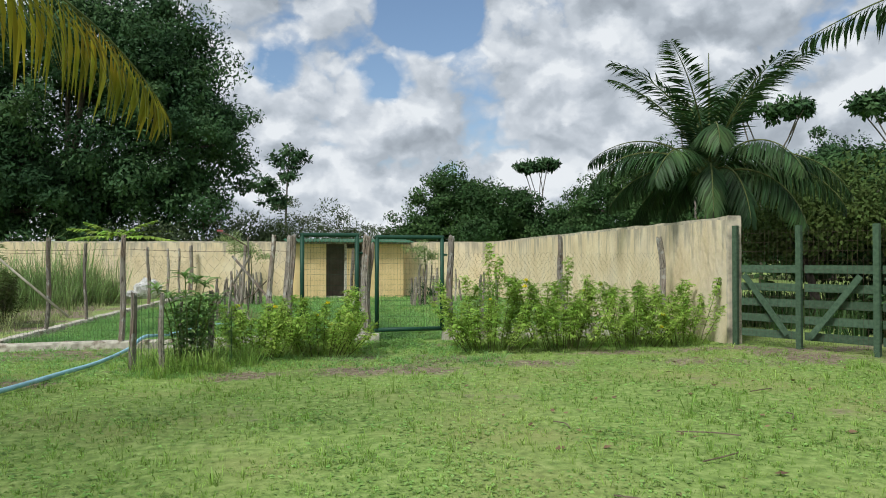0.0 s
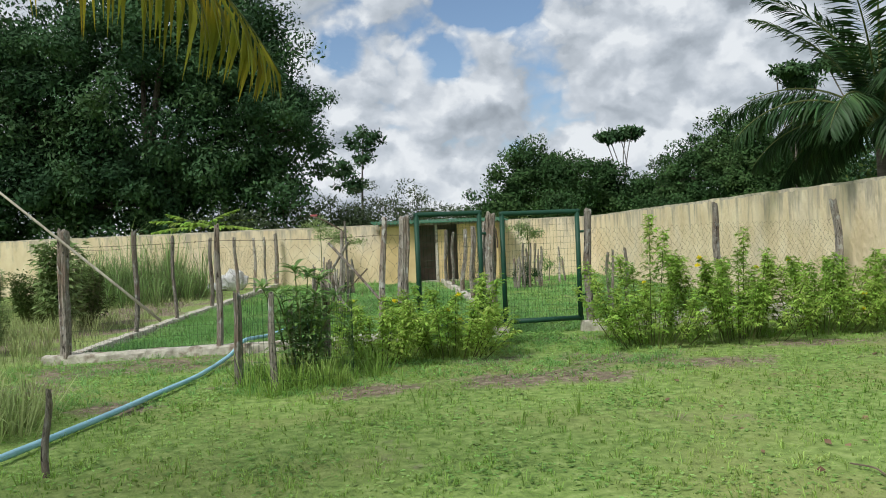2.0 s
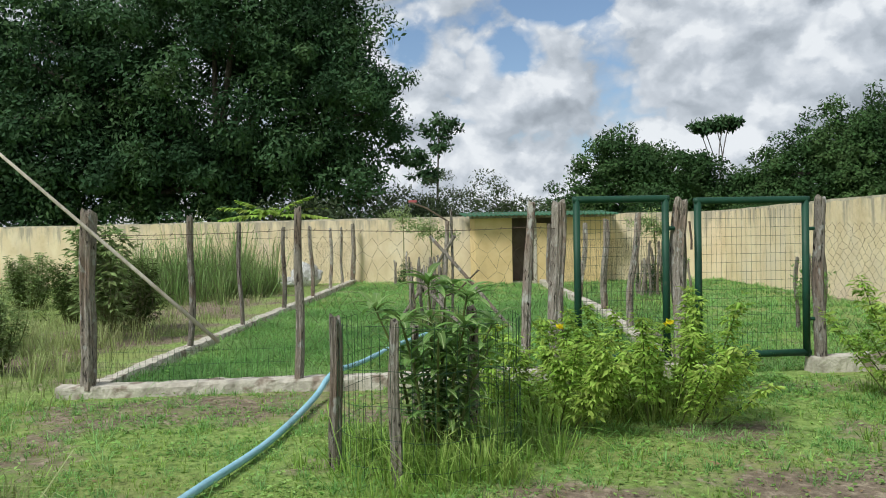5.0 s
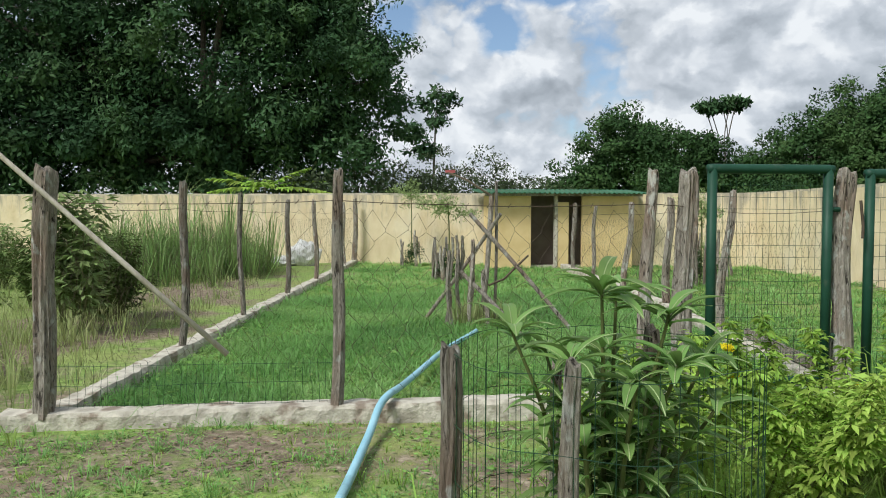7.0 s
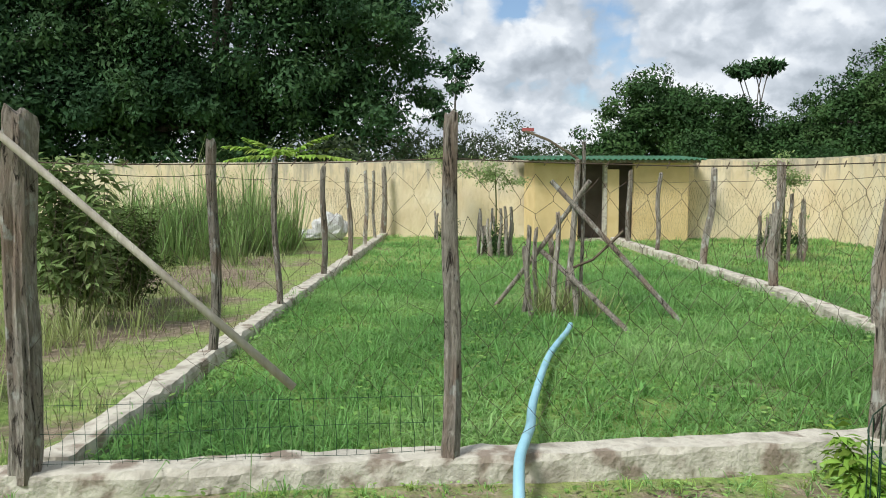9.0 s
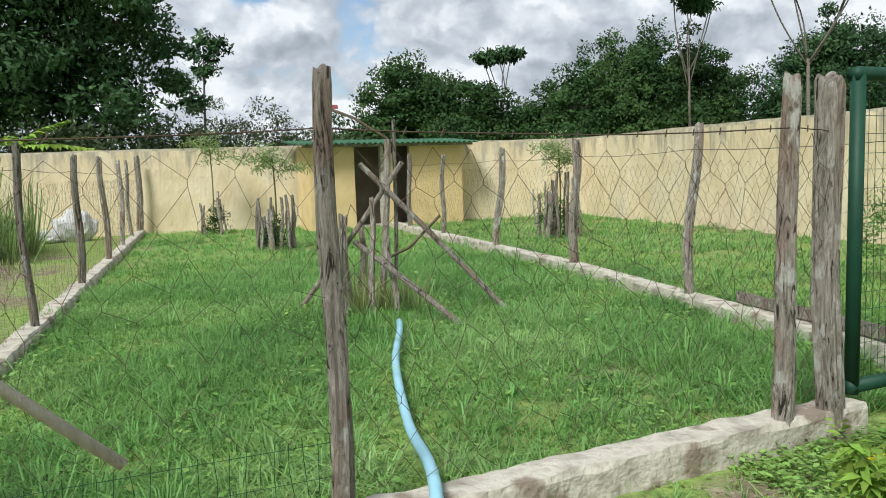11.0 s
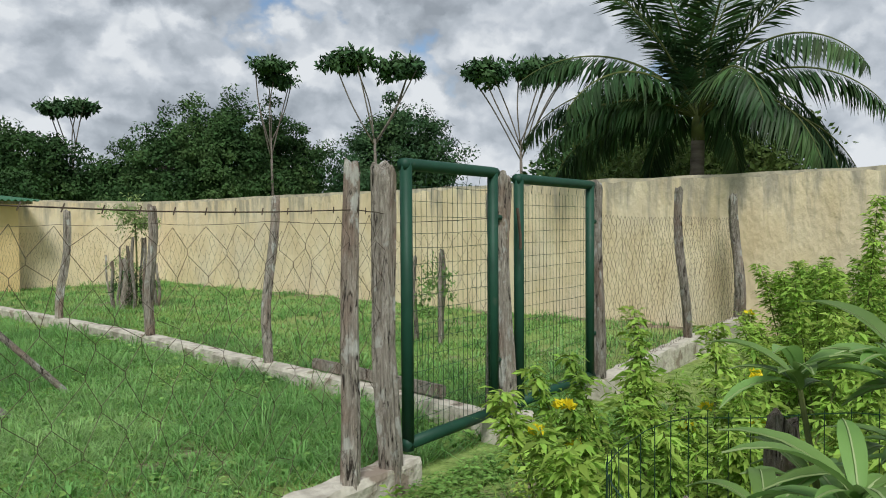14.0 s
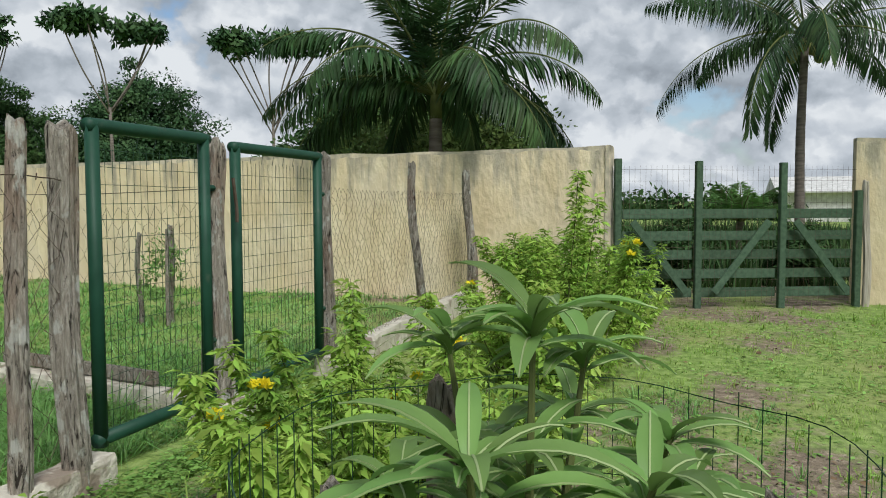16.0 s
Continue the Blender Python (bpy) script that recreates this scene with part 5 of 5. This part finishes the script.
shrub("leafy_weed", "fuzzy dusty green weeds beside the corner post", (-5.3, 14.7, 0), 1.9, 1.05, 60, 0.055, 64, M_DUSTY, 150, 0)
shrub("leafy_weed", "fuzzy dusty green weeds in the rough ground", (-6.6, 16.2, 0), 2.2, 1.2, 60, 0.06, 60, M_DUSTY, 151, 0)
shrub("leafy_weed", "low dark green weeds in the rough ground", (-6.4, 20.6, 0), 2.4, 1.1, 60, 0.07, 56, M_OLIVE, 152, 0)
shrub("leafy_weed", "dry-stemmed weeds at the foot of the wall", (-8.8, 24.0, 0), 3.2, 1.2, 70, 0.08, 50, M_DUSTY, 153, 0)


def broadleaf(label, at, h, seed, stems):
    """A young fruit tree with whorls of long drooping blades at the shoot ends."""
    rng = np.random.default_rng(seed)
    s = thing("mango_sapling", label, "sapling", at)
    V, F, n = [], [], 0
    paths, ribs = [], []
    for x, y, hh, k in stems:
        k = int(k * 1.4)
        sp = spline([(x * 0.3, y * 0.3, -0.03), (x * 0.6, y * 0.6, hh * 0.6), (x, y, hh)], 6)
        paths.append(sp)
        for j in range(k):
            t = 0.2 + 0.8 * (j + rng.random()) / k if j < k * 0.65 else 0.93 + 0.07 * rng.random()
            f = t * (len(sp) - 1)
            a = min(int(f), len(sp) - 2)
            q = sp[a].lerp(sp[a + 1], f - a)
            az = j * 2.399 + rng.uniform(-0.3, 0.3)
            ln = rng.uniform(0.15, 0.29)
            w = ln * rng.uniform(0.19, 0.24)
            el = radians(rng.uniform(15, 55))
            d = Vector((math.cos(az), math.sin(az), 0))
            side = Vector((-d.y, d.x, 0))
            p = Vector(q)
            m = 7
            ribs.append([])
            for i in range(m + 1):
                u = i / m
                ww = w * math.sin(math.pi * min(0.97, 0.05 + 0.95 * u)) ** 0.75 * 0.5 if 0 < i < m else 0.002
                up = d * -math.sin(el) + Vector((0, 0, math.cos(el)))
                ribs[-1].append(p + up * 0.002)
                V += [tuple(p - side * ww + up * ww * 0.35), tuple(p), tuple(p + side * ww + up * ww * 0.35)]
                p = p + (d * math.cos(el) + Vector((0, 0, math.sin(el)))) * (ln / m)
                el -= radians(rng.uniform(6, 13))
            for i in range(m):
                b = n + i * 3
                F += [(b, b + 1, b + 4, b + 3), (b + 1, b + 2, b + 5, b + 4)]
            n += 3 * (m + 1)
    for q in paths:
        part("stem", tubes([q], [0.014 - 0.008 * i / (len(q) - 1) for i in range(len(q))], 6), M_STEM, s)
    part("foliage", (V, F), M_LEAF, s, smooth=True)
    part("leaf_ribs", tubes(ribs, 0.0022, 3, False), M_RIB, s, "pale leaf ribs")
    return s


broadleaf("young mango tree with long drooping leaves in a wire guard", (-0.2, 10.5, 0), 1.25, 81,
          [(-0.04, -0.03, 1.25, 32), (-0.41, 0.0, 1.07, 26), (0.22, -0.1, 1.14, 28), (0.1, 0.2, 1.18, 28), (-0.22, 0.2, 0.95, 22), (0.3, 0.15, 0.9, 20), (0.0, -0.34, 0.92, 22), (0.1, 0.0, 0.75, 20), (-0.1, 0.05, 0.7, 20), (0.4, -0.05, 0.95, 22), (0.34, -0.3, 0.82, 20), (-0.24, -0.28, 1.0, 22), (0.18, -0.3, 0.98, 22)])
guard = thing("plant_guard", "green wire guard on weathered stakes round the sapling", "plant guard", (-0.25, 10.5, 0))
for i, (x, y, h, r) in enumerate(((-0.63, -0.12, 1.02, 0.045), (-0.24, -0.49, 1.02, 0.038), (0.33, 0.26, 1.02, 0.045), (-0.07, 0.40, 0.88, 0.03))):
    st = part("stake", log(h + 0.15, r, 120 + i, (0.01, 0.0), crook=0.008), M_POST, guard)
    st.location = (x, y, -0.15)
ring = []
for k in range(56):
    a = 2 * math.pi * k / 56
    x, y = 0.62 * math.cos(a), -0.06 + 0.62 * math.sin(a)
    ring.append([(x, y, 0.0), (x + 0.004 * math.sin(5 * a), y, 0.45), (x, y, 1.0 + 0.015 * math.sin(7 * a))])
for z in (0.12, 0.3, 0.5, 0.72, 0.99):
    ring.append([(0.62 * math.cos(2 * math.pi * k / 40), -0.06 + 0.62 * math.sin(2 * math.pi * k / 40), z + 0.01 * math.sin(k)) for k in range(41)])
part("wire_mesh", tubes(ring, 0.0017, 3, False), M_GWIRE, guard)


def cage(at, n, r, h, seed, plant):
    """A sapling guarded by a ring of rough stakes."""
    c = thing("staked_sapling", "thin sapling inside a ring of rough stakes" , "sapling", at, group="staked saplings")
    rg = random.Random(seed)
    for i in range(n):
        a = 2 * math.pi * i / n + rg.uniform(-0.3, 0.3)
        st = part("stake", log(h * rg.uniform(0.7, 1.15), rg.uniform(0.025, 0.045), seed * 7 + i, (rg.uniform(-0.06, 0.06), 0), 8, 6), M_POST, c)
        st.location = (r * math.cos(a), r * math.sin(a), -0.08)
    rng = np.random.default_rng(seed)
    if plant:
        part("stem", tubes([spline([(0, 0, -0.02), (0.03, 0, plant * 0.5), (0, 0, plant * 0.9)], 5)], 0.016, 6), M_STEM, c)
        part("foliage", fast_mesh("foliage", *crown_leaves(rng, [((0, 0, plant * 0.86), (0.34, 0.34, plant * 0.2)), ((0.3, 0.1, plant * 0.78), (0.4, 0.3, 0.2)), ((-0.3, -0.1, plant * 0.9), (0.4, 0.3, 0.18))], 52, 26, 0.075, 0.32, 0.15, 0.1)), M_DUSTY, c)
        part("undergrowth", fast_mesh("undergrowth", *crown_leaves(rng, [((0, 0, h * 0.34), (r * 0.95, r * 0.95, h * 0.36))], 40, 26, 0.07, 0.3, 0.13, 0.2)), M_TREE, c, "dark weeds between the stakes")
    else:
        part("foliage", fast_mesh("foliage", *crown_leaves(rng, [((0, 0, h * 0.6), (r * 0.9, r * 0.9, h * 0.4))], 30, 24, 0.06, 0.35, 0.12, 0.2)), M_LEAF, c)
    return c


cage((0.80, 25.3, 0), 16, 0.36, 1.0, 3, 2.0)
cage((0.25, 30.4, 0), 5, 0.3, 1.1, 4, 2.6)
cage((6.2, 23.6, 0), 12, 0.38, 1.25, 5, 2.05)
cage((5.9, 16.3, 0), 3, 0.26, 1.2, 6, 0)
cage((7.6, 26.0, 0), 5, 0.5, 1.1, 7, 0)

# white sacks at the foot of the back wall
for i, (x, y, s, rot) in enumerate(((-2.95, 30.9, 0.42, 20), (-3.55, 30.8, 0.34, 70))):
    sk = thing("sack", "crumpled white sack of rubble on the ground", "sack", (x, y, 0), group="sacks")
    bm = bmesh.new()
    bmesh.ops.create_icosphere(bm, subdivisions=3, radius=1.0)
    for v in bm.verts:
        v.co = Vector((v.co.x * s * 1.2, v.co.y * s * 0.8, max(-0.05, (v.co.z + 0.75) * s * (1.0 if i == 0 else 0.5)))) * (1 + 0.25 * noise.noise(v.co * 2.2 + Vector((i * 5, 0, 0))))
    part("bag", bm, M_SACK, sk)


# ---- grass ----
def scatter(rng, n, x0, x1, y0, y1, keep):
    out = []
    while len(out) < n:
        x, y = rng.uniform(x0, x1), rng.uniform(y0, y1)
        if rng.random() < keep(x, y):
            out.append((x, y, height(x, y) - 0.01))
    return np.array(out)


def in_yard(x, y):
    return y > 13.3 and x > -3.4 + 0.104 * (y - 13.3) and x < 8.9 + 0.095 * (y - 13.3) and y < 29.1 - 0.24 * (x - 10.4)


def off_hose(x, y):
    """False within a hand's width of the hose in the yard."""
    for (x0, y0), (x1, y1) in (((-1.0, 13.1), (-0.75, 14.1)), ((-0.75, 14.1), (-0.36, 15.35)), ((-0.36, 15.35), (0.06, 16.4)), ((0.06, 16.4), (0.2, 16.8))):
        t = min(1, max(0, ((x - x0) * (x1 - x0) + (y - y0) * (y1 - y0)) / ((x1 - x0) ** 2 + (y1 - y0) ** 2)))
        if math.hypot(x - x0 - t * (x1 - x0), y - y0 - t * (y1 - y0)) < 0.09:
            return False
    return True


rg = np.random.default_rng(7)
def tufts(P, k, r):
    Q = np.repeat(P, k, 0)
    Q[:, :2] += rg.normal(size=(len(Q), 2)) * r
    return Q
lawn = scatter(rg, 21000, -6, 10.5, 3.0, 13.0, lambda x, y: (1 - 0.7 * bare(x, y)) * (1.0 if not in_yard(x, y) else 0))
tagged(part("lawn_grass", fast_mesh("lawn_grass", *clumps(rg, lawn, 6, 0.022, 0.034, 0.0055, 1.5)), M_GRASS), "short clipped green lawn grass", "grass", kind="stuff")
rough = scatter(rg, 10500, -3.4, 3.6, 13.3, 21.5, lambda x, y: 1.0 * in_yard(x, y) * off_hose(x, y) * (0.25 + 0.75 * (noise.noise((x * 1.3, y * 1.3, 7)) > -0.15)))
tagged(part("yard_grass", fast_mesh("yard_grass", *clumps(rg, rough, 12, 0.04, 0.062, 0.007, 3.2, 0.5)), M_TALL), "lush ankle-high bright green yard grass", "grass", kind="stuff")
rest = scatter(rg, 8200, -3.4, 10.4, 13.3, 32.0, lambda x, y: 1.0 * in_yard(x, y) * off_hose(x, y) * (0.3 + 0.7 * (noise.noise((x, y, 7)) > -0.2)))
tagged(part("yard_grass", fast_mesh("yard_grass", *clumps(rg, rest, 9, 0.07, 0.075, 0.013, 2.4, 0.4)), M_TALL), "lush bright green grass filling the far yard", "grass", kind="stuff")
lush = scatter(rg, 1500, -3.3, 4.4, 13.35, 22.5, lambda x, y: 1.0 * in_yard(x, y) * off_hose(x, y) * max(0.04, 0.1 + 1.6 * noise.noise((x * 0.9, y * 0.9, 17.0))))
tagged(part("grass_tufts", fast_mesh("grass_tufts", *clumps(rg, lush, 24, 0.05, 0.125, 0.0075, 3.0, 0.35)), M_TALL), "longer tufts of bright green yard grass", "grass", kind="stuff")
low = scatter(rg, 20000, -3.4, 6, 13.3, 24.0, lambda x, y: 1.0 * in_yard(x, y))
tagged(part("yard_grass", fast_mesh("yard_grass", *blades(rg, tufts(low, 3, 0.05), 0.05, 0.010, 2.2)), M_COVER), "short green undergrowth between the tufts", "grass", kind="stuff")
weeds = scatter(rg, 5000, -10, -3.6, 9, 32, lambda x, y: (0.3 if y < 17 else 0.6) * (1 - 0.85 * bare(x, y)) * (not in_yard(x, y)))
tagged(part("weed_grass", fast_mesh("weed_grass", *blades(rg, tufts(weeds, 5, 0.05), 0.16, 0.012, 1.0)), M_WEED), "patchy dry green weeds outside the fence", "grass", kind="stuff")
tall = scatter(rg, 640, -9.0, -3.7, 22.0, 30.6, lambda x, y: max(0.0, 1.1 - math.hypot((x + 5.7) / 2.4, (y - 27.6) / 3.2) + 0.9 * noise.noise((x * 0.8, y * 0.8, 21.0))))
tagged(part("tall_grass", fast_mesh("tall_grass", *clumps(rg, tall, 24, 0.12, 0.72, 0.02, 1.0, 0.5)), M_REED), "tall loose clump of reedy green grass by the wall", "grass", kind="stuff")
field = scatter(rg, 4200, 10.6, 34, -2.0, 22.0, lambda x, y: 0.3 + (noise.noise((x * 0.6, y * 0.6, 31.0)) > -0.1) if x > 11.0 else 0)
tagged(part("field_weeds", fast_mesh("field_weeds", *clumps(rg, field, 12, 0.14, 0.46, 0.03, 1.1, 0.4)), M_TREE), "rank dark green weeds in the field beyond the gate", "grass", kind="stuff")
edge = np.concatenate([scatter(rg, 230, -1.2, 0.8, 9.7, 11.3, lambda x, y: max(0, 1.15 - math.hypot((x + 0.22) / 0.85, (y - 10.45) / 0.75))), scatter(rg, 220, 4.0, 8.6, 11.2, 12.2, lambda x, y: 1), scatter(rg, 200, 0.2, 2.2, 11.2, 12.0, lambda x, y: 1)])
tagged(part("bed_grass", fast_mesh("bed_grass", *clumps(rg, edge, 12, 0.05, 0.17, 0.008, 1.6)), M_GRASS), "longer grass round the shrubs and stakes", "grass", kind="stuff")
near = np.concatenate([scatter(rg, 60, -5.4, -3.8, 8.2, 11.6, lambda x, y: 1), scatter(rg, 26, 0.05, 0.8, 17.6, 18.4, lambda x, y: 1), scatter(rg, 60, -3.5, -2.5, 8.3, 9.7, lambda x, y: 1), scatter(rg, 110, -7.5, -4.2, 13.6, 18.5, lambda x, y: 0.3 + (noise.noise((x, y, 2.0)) > 0))])
tagged(part("weed_grass", fast_mesh("weed_grass", *clumps(rg, near, 14, 0.09, 0.42, 0.011, 1.4, 0.15)), M_WEED), "tall dusty weeds at the edge of the lawn", "grass", kind="stuff")


def cover(name, label, n, box4, size, material, keep, lift=0.02):
    """Small flat leaves lying over the ground: creeping weeds, fallen leaves."""
    P = scatter(rg, n, *box4, keep)
    P[:, 2] += rg.uniform(0.0, lift, n) + 0.012
    a = rg.uniform(0, 2 * np.pi, n)
    D = np.stack([np.cos(a), np.sin(a), rg.uniform(-0.1, 0.5, n)], 1)
    ln = size * rg.uniform(0.6, 1.5, n)
    tagged(part(name, fast_mesh(name, *leaf_mesh(P, D, np.tile([0, 0, 1.0], (n, 1)) + 0.25 * rg.normal(size=(n, 3)), ln, ln * 0.55, 0.15, 0.2, True)), material), label, "ground cover", kind="stuff")


cover("creeping_weeds", "low creeping green weeds before the gates", 7500, (0.5, 3.6, 11.9, 13.06), 0.034, M_COVER, lambda x, y: 1.0 if y > 12.45 - 0.25 * math.sin(3 * x) + 0.5 * noise.noise((x * 2, y * 2, 6.0)) else 0.12, 0.07)
cover("creeping_weeds", "low leafy weeds scattered through the lawn", 26000, (-5, 9, 3.5, 12.9), 0.036, M_COVER, lambda x, y: max(0.03, 0.35 + noise.noise((x * 1.3, y * 1.3, 4.0))) * (1 - 0.7 * bare(x, y)))
cover("creeping_weeds", "low leafy weeds along the footings", 2500, (-3.4, 4.4, 13.3, 20), 0.05, M_COVER, lambda x, y: 1.0 if abs(x - (2.66 + 0.157 * (y - 13.3))) < 0.45 or abs(x + 3.2 - 0.1 * (y - 13.3)) < 0.3 else 0.12, 0.12)
trod = scatter(rg, 1300, -5.5, 4.2, 9.6, 13.0, lambda x, y: max(0.05, 0.35 + 1.1 * noise.noise((x * 1.7, y * 1.7, 61.0))))
tagged(part("lawn_tufts", fast_mesh("lawn_tufts", *clumps(rg, trod, 14, 0.04, 0.055, 0.006, 2.8, 0.4)), M_TALL), "loose green tufts in the trodden earth", "grass", kind="stuff")
cover("creeping_weeds", "small rosettes of weeds in the trodden earth", 5200, (-5.5, 4.2, 9.6, 13.0), 0.034, M_COVER, lambda x, y: max(0.02, 0.2 + 1.1 * noise.noise((x * 2.1, y * 2.1, 71.0))), 0.04)
cover("earth_litter", "bits of dry leaf and straw on the bare earth", 2600, (-5.0, 10.5, 8.5, 13.0), 0.022, M_DRY, lambda x, y: bare(x, y), 0.01)
cover("yard_weeds", "low broad-leaved weeds through the yard grass", 13000, (-3.4, 4.2, 13.3, 20.5), 0.042, M_COVER, lambda x, y: 1.0 * in_yard(x, y) * off_hose(x, y) * max(0.05, 0.25 + noise.noise((x * 1.1, y * 1.1, 44.0))), 0.07)
cover("fallen_leaves", "brown dry leaves lying on the lawn", 170, (0, 8.5, 3.2, 10.5), 0.07, M_DRY, lambda x, y: 1.0 if x > 2.5 else 0.2)

tuft = scatter(rg, 900, -5, 9, 3.5, 12.9, lambda x, y: (noise.noise((x * 0.9, y * 0.9, 12.0)) > 0.05) * 0.8 + 0.1)
tagged(part("lawn_tufts", fast_mesh("lawn_tufts", *clumps(rg, tuft, 12, 0.035, 0.055, 0.007, 1.8)), M_GRASS), "longer tufts of grass in the lawn", "grass", kind="stuff")
for i, (x, y, w, h) in enumerate(((11.6, 10.6, 1.6, 0.8), (12.8, 8.6, 1.8, 0.7), (15.5, 10.5, 2.4, 1.0), (16.5, 8.0, 2.6, 0.9), (13.5, 6.6, 2.0, 0.8), (19.0, 10.5, 3.0, 1.1))):
    shrub("leafy_weed", "dark green weeds growing beyond the wooden gate", (x, y, 0), w, h, 26, 0.13, 40, M_TREE, 140 + i, 0, aspect=0.4)

rh = np.random.default_rng(77)
lobes = [((x, y, 0.9), (3.4, 3.4, 1.5 + 0.9 * rh.random())) for x, y in [(66 - 0.1 * k * k + 3 * rh.random(), 46 - 4.6 * k) for k in range(19)]]
tagged(part("distant_hedge", fast_mesh("distant_hedge", *crown_leaves(rh, lobes, 420, 60, 0.5, 0.5, 1.0, 0.3)), M_TREE), "distant dark hedge and scrub beyond the field", "hedge", kind="stuff")
